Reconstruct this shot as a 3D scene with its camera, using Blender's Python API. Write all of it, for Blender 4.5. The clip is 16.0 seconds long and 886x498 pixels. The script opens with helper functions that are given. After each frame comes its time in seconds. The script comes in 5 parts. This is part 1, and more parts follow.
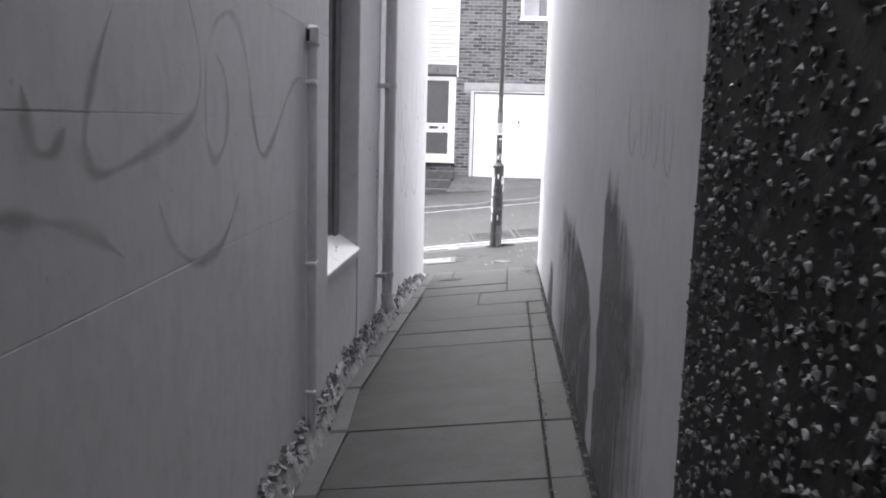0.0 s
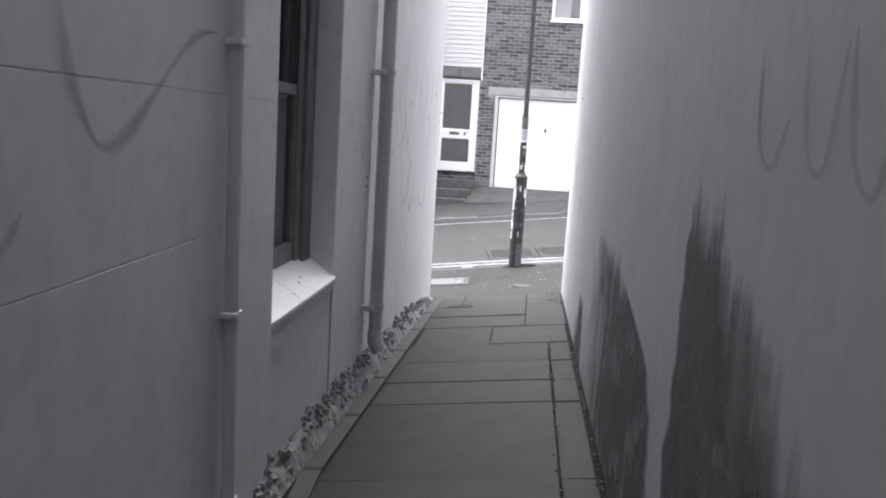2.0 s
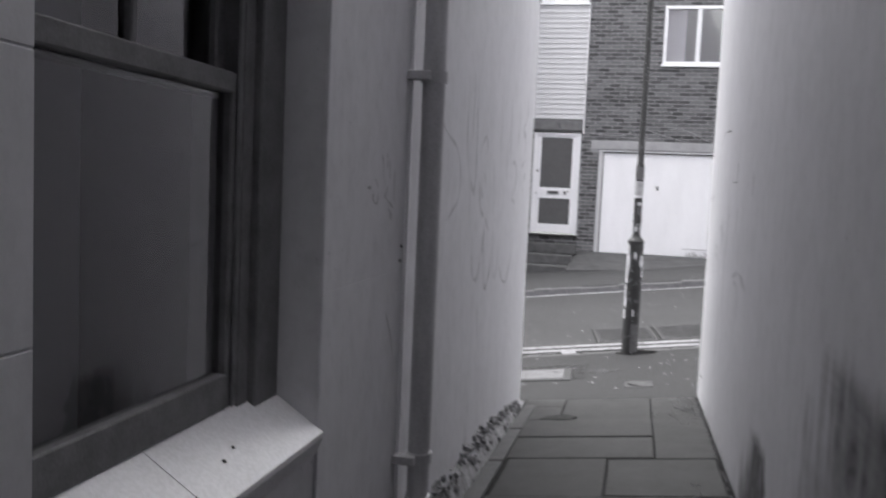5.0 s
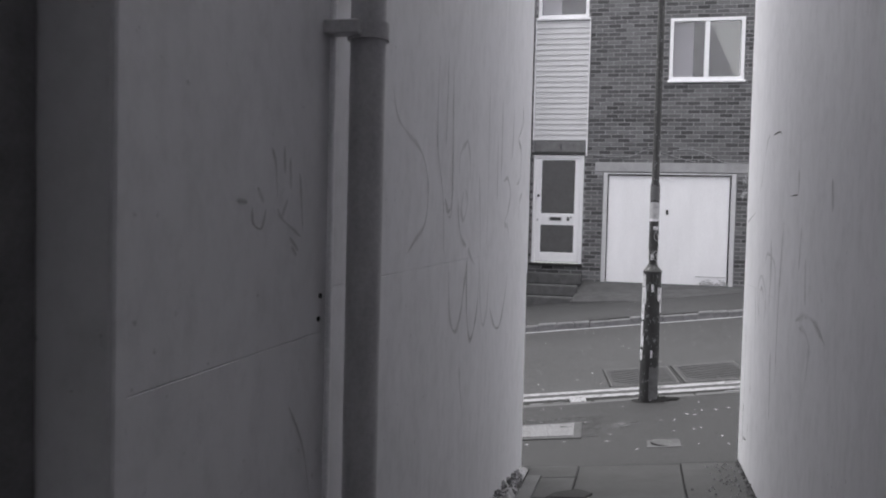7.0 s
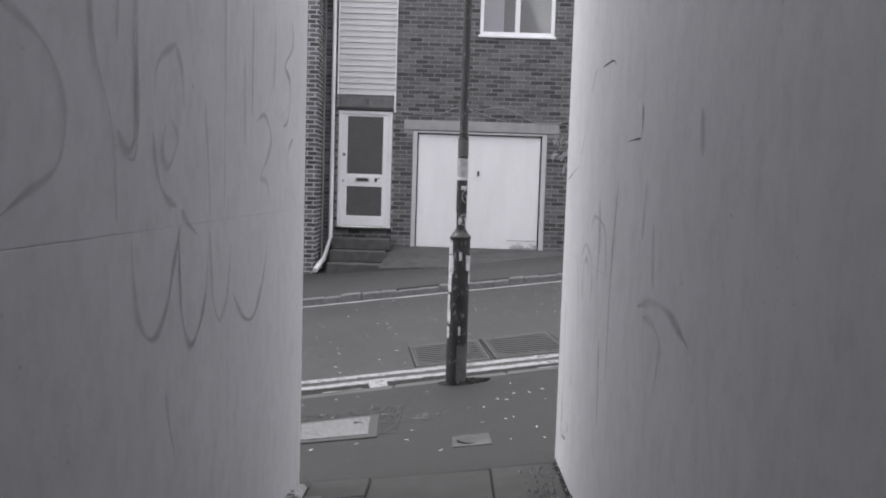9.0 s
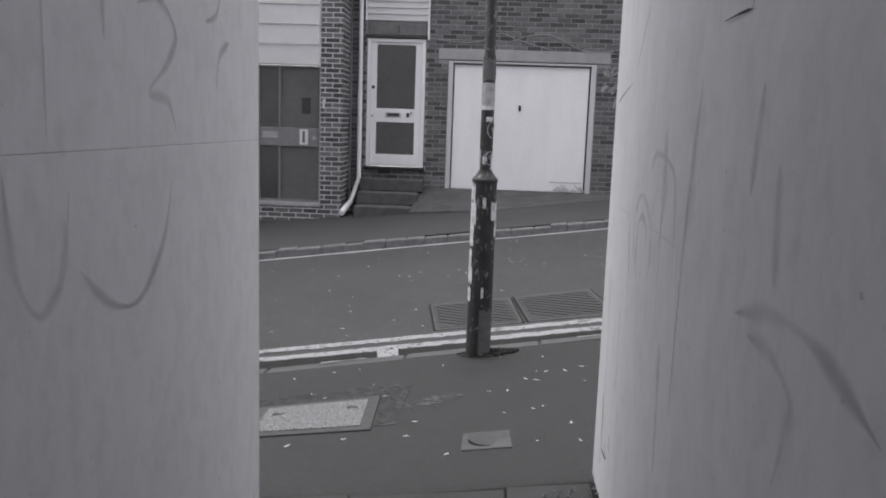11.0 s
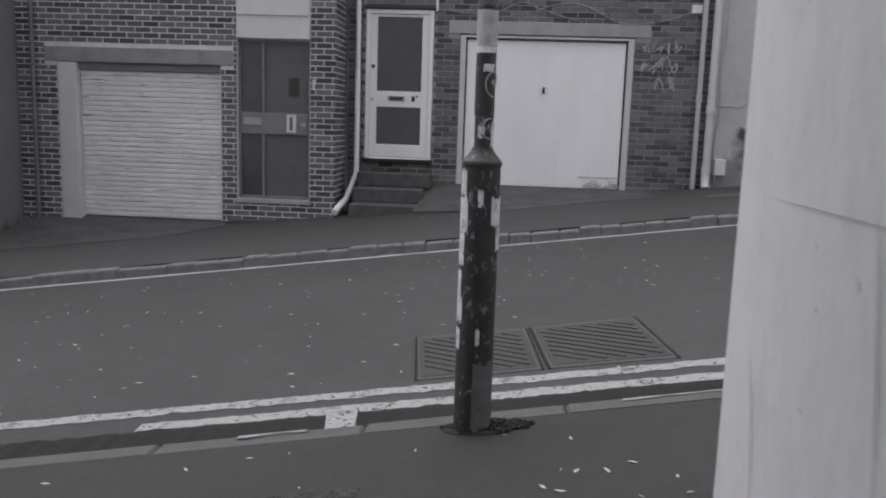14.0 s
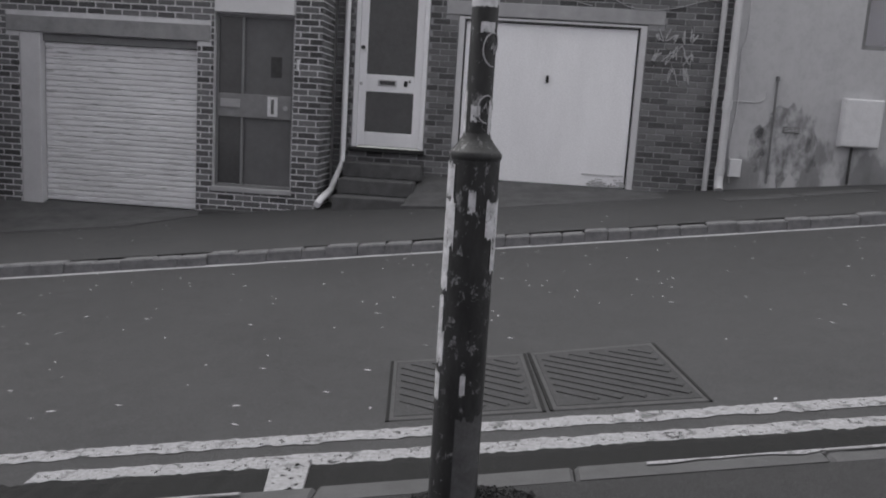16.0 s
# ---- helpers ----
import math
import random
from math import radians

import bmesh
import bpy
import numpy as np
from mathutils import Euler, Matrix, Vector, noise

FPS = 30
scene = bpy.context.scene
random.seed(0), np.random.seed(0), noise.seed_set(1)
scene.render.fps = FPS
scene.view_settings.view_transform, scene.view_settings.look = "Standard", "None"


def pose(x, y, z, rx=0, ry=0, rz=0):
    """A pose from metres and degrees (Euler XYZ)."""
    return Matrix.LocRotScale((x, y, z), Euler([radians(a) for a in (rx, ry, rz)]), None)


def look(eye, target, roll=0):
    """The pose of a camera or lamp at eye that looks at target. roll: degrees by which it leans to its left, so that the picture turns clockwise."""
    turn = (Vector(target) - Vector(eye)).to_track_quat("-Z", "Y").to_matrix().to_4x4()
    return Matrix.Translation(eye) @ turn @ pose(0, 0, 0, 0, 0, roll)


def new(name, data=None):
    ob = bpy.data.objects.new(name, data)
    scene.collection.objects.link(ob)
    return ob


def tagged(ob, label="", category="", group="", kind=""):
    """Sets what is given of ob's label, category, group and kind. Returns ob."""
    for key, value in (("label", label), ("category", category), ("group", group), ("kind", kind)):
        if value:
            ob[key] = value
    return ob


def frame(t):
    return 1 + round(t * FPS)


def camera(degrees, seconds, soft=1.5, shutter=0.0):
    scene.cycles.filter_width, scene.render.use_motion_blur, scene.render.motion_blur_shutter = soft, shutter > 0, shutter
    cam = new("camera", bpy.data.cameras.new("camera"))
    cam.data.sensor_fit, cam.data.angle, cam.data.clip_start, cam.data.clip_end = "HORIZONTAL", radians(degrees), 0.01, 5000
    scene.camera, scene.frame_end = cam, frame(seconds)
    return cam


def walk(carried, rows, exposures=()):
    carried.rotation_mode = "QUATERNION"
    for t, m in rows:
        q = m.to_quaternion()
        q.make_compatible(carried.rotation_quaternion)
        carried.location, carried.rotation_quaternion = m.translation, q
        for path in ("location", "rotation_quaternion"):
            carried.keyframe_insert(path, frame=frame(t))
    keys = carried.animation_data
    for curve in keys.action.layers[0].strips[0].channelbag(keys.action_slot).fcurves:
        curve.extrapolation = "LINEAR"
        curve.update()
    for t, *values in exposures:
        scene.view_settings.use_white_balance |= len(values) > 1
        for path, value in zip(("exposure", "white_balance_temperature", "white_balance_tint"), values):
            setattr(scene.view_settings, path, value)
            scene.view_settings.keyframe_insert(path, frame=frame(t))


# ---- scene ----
cam = camera(57.0, 16.0, soft=1.9, shutter=0.3)
PATH = [
    (0, (0.534, 0.611, 1.762), (0.419, 2.583, 1.45), 1.6),
    (0.5, (0.547, 0.914, 1.729), (0.407, 2.88, 1.39), 1.1),
    (1, (0.562, 1.207, 1.732), (0.388, 3.173, 1.404), -0.2),
    (1.5, (0.565, 1.543, 1.743), (0.317, 3.515, 1.524), 1.7),
    (2, (0.562, 1.854, 1.704), (0.394, 3.825, 1.409), 3.5),
    (2.5, (0.55, 2.179, 1.706), (0.387, 4.146, 1.386), 2.2),
    (3, (0.548, 2.498, 1.663), (0.312, 4.47, 1.43), 1.3),
    (3.5, (0.545, 2.842, 1.68), (0.284, 4.81, 1.437), 2.4),
    (4, (0.539, 3.144, 1.631), (0.312, 5.124, 1.464), 4.0),
    (4.5, (0.506, 3.45, 1.631), (0.258, 5.419, 1.384), 2.8),
    (5, (0.45, 3.798, 1.603), (0.028, 5.748, 1.451), 2.5),
    (5.2, (0.425, 3.934, 1.597), (-0.079, 5.866, 1.48), 2.0),
    (7.3, (0.356, 5.058, 1.557), (-0.035, 7.018, 1.48), 1.0),
    (7.5, (0.362, 5.176, 1.548), (0.014, 7.144, 1.453), 0.6),
    (8, (0.38, 5.445, 1.555), (0.14, 7.426, 1.41), 0.8),
    (8.5, (0.401, 5.717, 1.53), (0.272, 7.711, 1.441), 2.1),
    (9, (0.436, 6.002, 1.533), (0.449, 7.996, 1.377), 1.8),
    (9.5, (0.479, 6.256, 1.495), (0.495, 8.251, 1.348), 1.4),
    (10, (0.545, 6.54, 1.488), (0.527, 8.518, 1.192), -0.3),
    (10.2, (0.56, 6.656, 1.49), (0.507, 8.633, 1.191), 0.5),
    (12.5, (0.717, 8.062, 1.382), (0.649, 10.026, 1.011), 3.8),
    (13, (0.728, 8.408, 1.322), (0.709, 10.364, 0.905), 5.1),
    (13.5, (0.733, 8.685, 1.322), (0.7, 10.632, 0.864), 4.3),
    (14, (0.742, 8.986, 1.296), (0.58, 10.955, 0.986), 1.9),
    (14.5, (0.747, 9.278, 1.295), (0.486, 11.231, 0.953), 2.3),
    (15, (0.742, 9.459, 1.281), (0.473, 11.415, 0.965), 3.3),
    (15.5, (0.733, 9.65, 1.247), (0.528, 11.62, 0.965), 3.5),
    (16, (0.723, 9.835, 1.252), (0.575, 11.802, 0.923), 3.6),
]
EXPOSURE = [(0.0, 2.9), (2.5, 2.42), (5.0, 1.88), (7.5, 1.45), (9.5, 1.4), (12.5, 0.92), (14.0, 0.86), (16.0, 0.76)]
walk(cam, [(t, look(eye, target, roll)) for t, eye, target, roll in PATH], EXPOSURE)

# ---- overcast daylight, drained of colour ----
world = bpy.data.worlds.new("overcast")
scene.world = world
world.use_nodes = True
wn, wl = world.node_tree.nodes, world.node_tree.links
sky = wn.new("ShaderNodeTexSky")
sky.sky_type, sky.sun_disc = "NISHITA", False
sky.sun_elevation, sky.sun_rotation = radians(67), radians(319)
drain = wn.new("ShaderNodeHueSaturation")
drain.inputs["Saturation"].default_value = 0.04
wl.new(sky.outputs[0], drain.inputs["Color"])
wl.new(drain.outputs[0], wn["Background"].inputs[0])
wn["Background"].inputs[1].default_value = 0.15
sun = new("sun", bpy.data.lights.new("sun", "SUN"))
sun.data.energy, sun.data.angle, sun.data.color = 1.5, radians(80), (1.0, 0.99, 0.98)
sun.matrix_basis = look((-7, 8, 25), (0, 0, 0))

# ---- builders ----
ALLEY = Matrix.Translation((0, 10.25, 0)) @ pose(0, 0, 0, 0, 0, -1.1) @ Matrix.Translation((0, -10.25, 0))
FLAT = Matrix.Identity(4)
origin = {}


def box(bm, x0, x1, y0, y1, z0, z1, bevel=0.0, turn=None):
    vs = [bm.verts.new((x, y, z)) for z in (z0, z1) for y in (y0, y1) for x in (x0, x1)]
    fs = [bm.faces.new([vs[i] for i in f]) for f in ((0, 2, 3, 1), (4, 5, 7, 6), (0, 1, 5, 4), (2, 6, 7, 3), (0, 4, 6, 2), (1, 3, 7, 5))]
    if bevel:
        edges = list({e for f in fs for e in f.edges})
        r = bmesh.ops.bevel(bm, geom=edges, offset=bevel, segments=1, affect="EDGES")
        vs = list({v for f in r["faces"] for v in f.verts} | {v for v in vs if v.is_valid})
    if turn is not None:
        for v in vs:
            if v.is_valid:
                v.co = turn @ v.co
    return bm


def slab(bm, pts, zlow, ztop, inset=0.0):
    """A piece with a polygon plan; ztop is a function of x and y; the top is drawn in by inset."""
    c = [sum(p[i] for p in pts) / len(pts) for i in (0, 1)]
    low = [bm.verts.new((x, y, zlow(x, y))) for x, y in pts]
    mid = [bm.verts.new((x, y, ztop(x, y) - inset)) for x, y in pts]
    tops = []
    for x, y in pts:
        d = math.hypot(x - c[0], y - c[1]) or 1
        k = 1 - inset * 1.2 / d
        xx, yy = c[0] + (x - c[0]) * k, c[1] + (y - c[1]) * k
        tops.append(bm.verts.new((xx, yy, ztop(xx, yy))))
    n = len(pts)
    for a, b in ((low, mid), (mid, tops)):
        for i in range(n):
            bm.faces.new((a[i], a[(i + 1) % n], b[(i + 1) % n], b[i]))
    bm.faces.new(tops)
    bm.faces.new(low[::-1])
    return bm


def tube(bm, pts, radii, seg=12, caps=True):
    """A round bar along a row of points."""
    pts = [Vector(p) for p in pts]
    if not isinstance(radii, (list, tuple)):
        radii = [radii] * len(pts)
    rings = []
    last = q = None
    for i, p in enumerate(pts):
        d = (pts[min(i + 1, len(pts) - 1)] - pts[max(i - 1, 0)]).normalized()
        q = d.to_track_quat("Z", "Y") if q is None else last.rotation_difference(d) @ q
        last = d
        rings.append([bm.verts.new(p + q @ Vector((math.cos(a) * radii[i], math.sin(a) * radii[i], 0))) for a in (k * math.tau / seg for k in range(seg))])
    for a, b in zip(rings, rings[1:]):
        for k in range(seg):
            f = bm.faces.new((a[k], a[(k + 1) % seg], b[(k + 1) % seg], b[k]))
            f.smooth = True
    if caps:
        for ring in (rings[0][::-1], rings[-1]):
            bm.faces.new([bm.verts.new(v.co) for v in ring])
    return bm


def sheet(bm, x0, x1, y0, y1, nx, ny, z):
    vs = [[bm.verts.new((x0 + (x1 - x0) * i / nx, y0 + (y1 - y0) * j / ny, 0)) for i in range(nx + 1)] for j in range(ny + 1)]
    for row in vs:
        for v in row:
            v.co.z = z(v.co.x, v.co.y)
    for j in range(ny):
        for i in range(nx):
            bm.faces.new((vs[j][i], vs[j][i + 1], vs[j + 1][i + 1], vs[j + 1][i]))
    return bm


def thing(name, label, category, base=(0, 0, 0), group="", kind="", at=FLAT):
    """An Empty at a thing's base, which parents its parts."""
    ob = new(name)
    origin[ob] = Vector(base)
    ob.matrix_basis = at @ Matrix.Translation(base)
    return tagged(ob, label, category, group, kind)


def part(name, bm, material, parent, label="", kind=""):
    """One mesh object under a thing or a part."""
    o = origin[parent]
    bmesh.ops.recalc_face_normals(bm, faces=bm.faces)
    for v in bm.verts:
        v.co -= o
    me = bpy.data.meshes.new(name)
    bm.to_mesh(me)
    bm.free()
    me.materials.append(material)
    ob = new(name, me)
    ob.parent = parent
    origin[ob] = o
    return tagged(ob, label, "", "", kind)


def solid(name, bm, material, label, category, kind="structure", at=FLAT, group=""):
    """A thing that is one mesh."""
    bmesh.ops.recalc_face_normals(bm, faces=bm.faces)
    me = bpy.data.meshes.new(name)
    bm.to_mesh(me)
    bm.free()
    me.materials.append(material)
    ob = new(name, me)
    ob.matrix_basis = at
    origin[ob] = Vector((0, 0, 0))
    return tagged(ob, label, category, group, kind)


def bm_box(*a, **k):
    return box(bmesh.new(), *a, **k)


def bm_tube(*a, **k):
    return tube(bmesh.new(), *a, **k)


# ---- materials ----
def grey(v):
    return (v, v * 0.99, v * 1.04, 1)


class Mat:
    """A node material put together step by step."""

    def __init__(self, name, rough=0.8, metal=0.0, spec=0.3):
        self.m = bpy.data.materials.new(name)
        self.m.use_nodes = True
        self.t = self.m.node_tree
        self.b = self.t.nodes["Principled BSDF"]
        self.b.inputs["Roughness"].default_value = rough
        self.b.inputs["Metallic"].default_value = metal
        self.b.inputs["Specular IOR Level"].default_value = spec
        self.co = self.n("ShaderNodeTexCoord").outputs["Object"]

    def n(self, kind):
        return self.t.nodes.new(kind)

    def l(self, a, b):
        self.t.links.new(a, b)

    def scaled(self, s):
        mp = self.n("ShaderNodeMapping")
        mp.inputs["Scale"].default_value = s
        self.l(self.co, mp.inputs[0])
        return mp.outputs[0]

    def noise(self, scale, detail=4.0, rough=0.6, stretch=None):
        t = self.n("ShaderNodeTexNoise")
        t.inputs["Scale"].default_value, t.inputs["Detail"].default_value, t.inputs["Roughness"].default_value = scale, detail, rough
        self.l(self.scaled(stretch) if stretch else self.co, t.inputs["Vector"])
        return t.outputs["Fac"]

    def cells(self, scale, feature="F1"):
        t = self.n("ShaderNodeTexVoronoi")
        t.feature = feature
        t.inputs["Scale"].default_value = scale
        self.l(self.co, t.inputs["Vector"])
        return t.outputs["Distance"]

    def ramp(self, fac, stops):
        r = self.n("ShaderNodeValToRGB")
        els = r.color_ramp.elements
        while len(els) < len(stops):
            els.new(0.5)
        for e, (p, v) in zip(els, stops):
            e.position, e.color = p, grey(v) if not isinstance(v, tuple) else v
        self.l(fac, r.inputs[0])
        return r.outputs[0]

    def math(self, op, a, b):
        k = self.n("ShaderNodeMath")
        k.operation = op
        for s, v in zip(k.inputs, (a, b)):
            if isinstance(v, (int, float)):
                s.default_value = v
            else:
                self.l(v, s)
        return k.outputs[0]

    def mix(self, fac, a, b, blend="MIX"):
        k = self.n("ShaderNodeMix")
        k.data_type, k.blend_type = "RGBA", blend
        for i, v in zip((0, 6, 7), (fac, a, b)):
            if isinstance(v, (int, float)):
                k.inputs[i].default_value = grey(v) if i else v
            else:
                self.l(v, k.inputs[i])
        return k.outputs[2]

    def colour(self, c):
        if isinstance(c, (int, float)):
            self.b.inputs["Base Color"].default_value = grey(c)
        else:
            self.l(c, self.b.inputs["Base Color"])
        return self

    def rough(self, c):
        self.l(c, self.b.inputs["Roughness"])
        return self

    def bump(self, h, strength=0.3, dist=0.01):
        k = self.n("ShaderNodeBump")
        k.inputs["Strength"].default_value, k.inputs["Distance"].default_value = strength, dist
        self.l(h, k.inputs["Height"])
        self.l(k.outputs[0], self.b.inputs["Normal"])
        return self

    def random(self, island=False):
        return self.n("ShaderNodeNewGeometry").outputs["Random Per Island"] if island else self.n("ShaderNodeObjectInfo").outputs["Random"]


def coat(name, v, rough=0.6, wear=0.12, scale=6.0, grain=120.0, bump=0.15, spec=0.35, streak=False):
    """Paint or stone of one tone with stains and grain."""
    m = Mat(name, rough, 0.0, spec)
    big = m.noise(scale, 5.0, 0.65, (1, 1, 0.25) if streak else None)
    fine = m.noise(grain, 2.0)
    c = m.ramp(big, [(0.3, v * (1 - wear)), (0.7, v * (1 + wear * 0.6))])
    c = m.mix(0.25, c, m.ramp(fine, [(0.35, v * 0.7), (0.65, v * 1.15)]))
    return m.colour(c).bump(fine, bump, 0.004).m


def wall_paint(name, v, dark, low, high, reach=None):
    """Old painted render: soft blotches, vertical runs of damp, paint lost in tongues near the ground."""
    m = Mat(name, 0.55, 0.0, 0.4)
    blot = m.noise(1.3, 5.0, 0.6)
    runs = m.noise(1.5, 6.0, 0.55, (1, 2.6, 0.42))
    thin = m.noise(4.5, 5.0, 0.6, (1, 3.0, 0.25))
    fine = m.noise(160, 2.0)
    c = m.ramp(blot, [(0.3, v * 0.84), (0.7, v * 1.04)])
    c = m.mix(0.3, c, m.ramp(thin, [(0.3, v * 0.72), (0.6, v)]))
    c = m.mix(0.35, c, m.ramp(m.noise(5, 6, 0.65, (1, 1.3, 0.6)), [(0.35, v * 0.72), (0.6, v)]))
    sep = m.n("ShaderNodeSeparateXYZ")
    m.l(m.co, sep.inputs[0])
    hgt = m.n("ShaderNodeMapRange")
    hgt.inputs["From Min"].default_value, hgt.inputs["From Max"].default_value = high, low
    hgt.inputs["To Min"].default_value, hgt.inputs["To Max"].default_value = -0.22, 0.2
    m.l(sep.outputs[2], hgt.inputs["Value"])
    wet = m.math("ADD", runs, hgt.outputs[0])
    if reach:
        far = m.n("ShaderNodeMapRange")
        far.inputs["From Min"].default_value, far.inputs["From Max"].default_value = reach
        far.inputs["To Min"].default_value, far.inputs["To Max"].default_value = -0.12, 0.06
        m.l(sep.outputs[1], far.inputs["Value"])
        wet = m.math("ADD", wet, far.outputs[0])
    c = m.mix(0.5, c, m.ramp(m.noise(14, 6, 0.7, (1, 1.2, 0.8)), [(0.3, v * 0.8), (0.55, v * 1.02)]))
    c = m.mix(m.ramp(m.noise(38, 3, 0.5), [(0.7, 0.0), (0.76, 0.55)]), c, v * 0.4)
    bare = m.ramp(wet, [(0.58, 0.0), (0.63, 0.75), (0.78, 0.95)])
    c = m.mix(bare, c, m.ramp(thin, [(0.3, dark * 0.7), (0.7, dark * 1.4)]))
    h = m.math("ADD", m.math("MULTIPLY", fine, 0.35), m.math("MULTIPLY", blot, 0.8))
    h = m.math("SUBTRACT", h, m.math("MULTIPLY", bare, 0.25))
    return m.colour(c).bump(h, 0.13, 0.006).m


def brick_mat(name, lo, hi, island):
    m = Mat(name, 0.85, 0.0, 0.2)
    c = m.ramp(m.random(island), [(0.0, lo), (0.35, (lo + hi) * 0.42), (0.75, hi * 0.85), (1.0, hi)])
    c = m.mix(0.28, c, m.ramp(m.noise(38, 5, 0.7), [(0.3, lo * 0.7), (0.7, hi * 1.1)]))
    return m.colour(c).bump(m.noise(150, 3), 0.5, 0.004).m


def asphalt(name, v, fleck, ragged=False):
    """Worn asphalt: broad stains, hand-sized blotches and grit; a ragged one wears through at its edges."""
    m = Mat(name, 0.75, 0.0, 0.25)
    c = m.ramp(m.noise(0.6, 6.0, 0.65), [(0.3, v * 0.65), (0.7, v * 1.35)])
    c = m.mix(0.4, c, m.ramp(m.noise(7, 6, 0.7), [(0.3, v * 0.55), (0.7, v * 1.5)]))
    c = m.mix(0.5, c, m.ramp(m.noise(210, 2.0), [(0.36, v * 0.4), (0.52, v), (0.68, fleck)]))
    c = m.mix(m.ramp(m.noise(46, 4, 0.6), [(0.66, 0.0), (0.72, 0.5)]), c, fleck)
    if ragged:
        m.l(m.ramp(m.noise(13, 7, 0.75), [(0.44, (0, 0, 0, 1)), (0.54, (0.9, 0.9, 0.9, 1))]), m.b.inputs["Alpha"])
    return m.colour(c).bump(m.math("ADD", m.noise(240, 2), m.math("MULTIPLY", m.noise(9, 5, 0.6), 0.8)), 0.5, 0.005).m


def glass(name, rough=0.02, tint=0.8):
    m = Mat(name, rough, 0.0, 0.5)
    m.b.inputs["Transmission Weight"].default_value = 1.0
    m.b.inputs["IOR"].default_value = 1.8
    m.colour(tint)
    return m.m


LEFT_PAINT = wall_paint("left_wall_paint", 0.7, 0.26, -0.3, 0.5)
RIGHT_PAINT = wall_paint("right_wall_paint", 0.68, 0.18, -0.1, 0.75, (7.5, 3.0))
FLAG = Mat("flagstone", 0.6, 0.0, 0.25)
_c = FLAG.ramp(FLAG.random(), [(0.0, 0.022), (1.0, 0.04)])
_c = FLAG.mix(0.55, _c, FLAG.ramp(FLAG.noise(5, 6, 0.7), [(0.3, 0.017), (0.7, 0.05)]))
FLAG = FLAG.colour(_c).bump(FLAG.noise(60, 5), 0.35, 0.006).m
KERB = coat("granite_kerb", 0.075, 0.6, 0.3, 9, 200, 0.4)
SETT = coat("sett_stone", 0.17, 0.7, 0.35, 14, 160, 0.5)
RUBBLE = Mat("broken_plinth", 0.9)
RUBBLE = RUBBLE.colour(RUBBLE.mix(0.5, RUBBLE.ramp(RUBBLE.noise(14, 5, 0.7, (1, 1, 0.3)), [(0.35, 0.07), (0.65, 0.45)]), RUBBLE.ramp(RUBBLE.noise(60, 4), [(0.3, 0.1), (0.7, 0.4)]))).bump(RUBBLE.noise(50, 5), 0.9, 0.012).m
MUCK = coat("damp_muck", 0.022, 0.8, 0.5, 25, 140, 0.8)
BED = coat("damp_bed", 0.02, 0.9, 0.4, 20, 140, 0.5, 0.15)
ROAD = asphalt("road_asphalt", 0.05, 0.11)
PAVE = asphalt("pavement_asphalt", 0.032, 0.08)
FARPAVE = asphalt("far_pavement_asphalt", 0.055, 0.11)
TAR = asphalt("tar_band", 0.01, 0.025)
CONCRETE = coat("apron_concrete", 0.085, 0.85, 0.45, 4, 180, 0.4)
LINTEL = coat("lintel_concrete", 0.34, 0.8, 0.2, 5, 150, 0.3)
STEP = coat("step_stone", 0.085, 0.8, 0.4, 7, 140, 0.4)
MORTAR = coat("mortar", 0.3, 0.95, 0.35, 6, 170, 0.5)
LIME = coat("lime_mortar", 0.62, 0.95, 0.3, 3, 170, 0.5)
BRICK = brick_mat("brick", 0.035, 0.19, False)
BRICKS = brick_mat("brick_rest", 0.035, 0.19, True)
WHITE = coat("white_gloss", 0.82, 0.35, 0.08, 5, 90, 0.05, 0.5, True)
GARAGE = coat("garage_white", 0.84, 0.4, 0.07, 3, 60, 0.05, 0.5, True)
CLAD = coat("cladding_white", 0.55, 0.4, 0.08, 4, 80, 0.05, 0.4)
SHUTTER = Mat("shutter_white", 0.5, 0.0, 0.4)
_c = SHUTTER.mix(SHUTTER.ramp(SHUTTER.noise(3.0, 5, 0.6, (1.2, 1, 14)), [(0.34, 0.7), (0.42, 0.0)]), SHUTTER.ramp(SHUTTER.noise(2, 4), [(0.3, 0.6), (0.7, 0.74)]), 0.22)
SHUTTER = SHUTTER.colour(_c).bump(SHUTTER.noise(80), 0.05, 0.003).m
PANEL = coat("weathered_panel", 0.16, 0.6, 0.4, 9, 100, 0.2)
DOORGREY = coat("dull_door_paint", 0.12, 0.45, 0.2, 5, 90, 0.1)
FRAMEGREY = coat("grey_frame_paint", 0.2, 0.5, 0.2, 7, 90, 0.1)
SASH = coat("sash_paint", 0.2, 0.5, 0.35, 10, 110, 0.2)
PIPE = coat("pipe_paint", 0.46, 0.45, 0.25, 12, 90, 0.15, 0.4, True)
PLASTIC = coat("pale_plastic", 0.62, 0.4, 0.1, 8, 90, 0.05, 0.5)
IRON = coat("cast_iron", 0.05, 0.55, 0.4, 18, 130, 0.5)
BLACK = coat("black_fitting", 0.02, 0.4, 0.2, 12, 80, 0.1)
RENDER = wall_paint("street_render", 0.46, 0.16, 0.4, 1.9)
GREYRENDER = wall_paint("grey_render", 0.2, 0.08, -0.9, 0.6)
# Dark wall colour that paints in the dimness of the unlit rooms.
INSIDE = coat("painted_room_dimness", 0.12, 0.9, 0.2)
CURTAIN = coat("net_curtain", 0.3, 0.9, 0.15, 5, 60)
PANE = glass("pane", 0.02, 0.75)
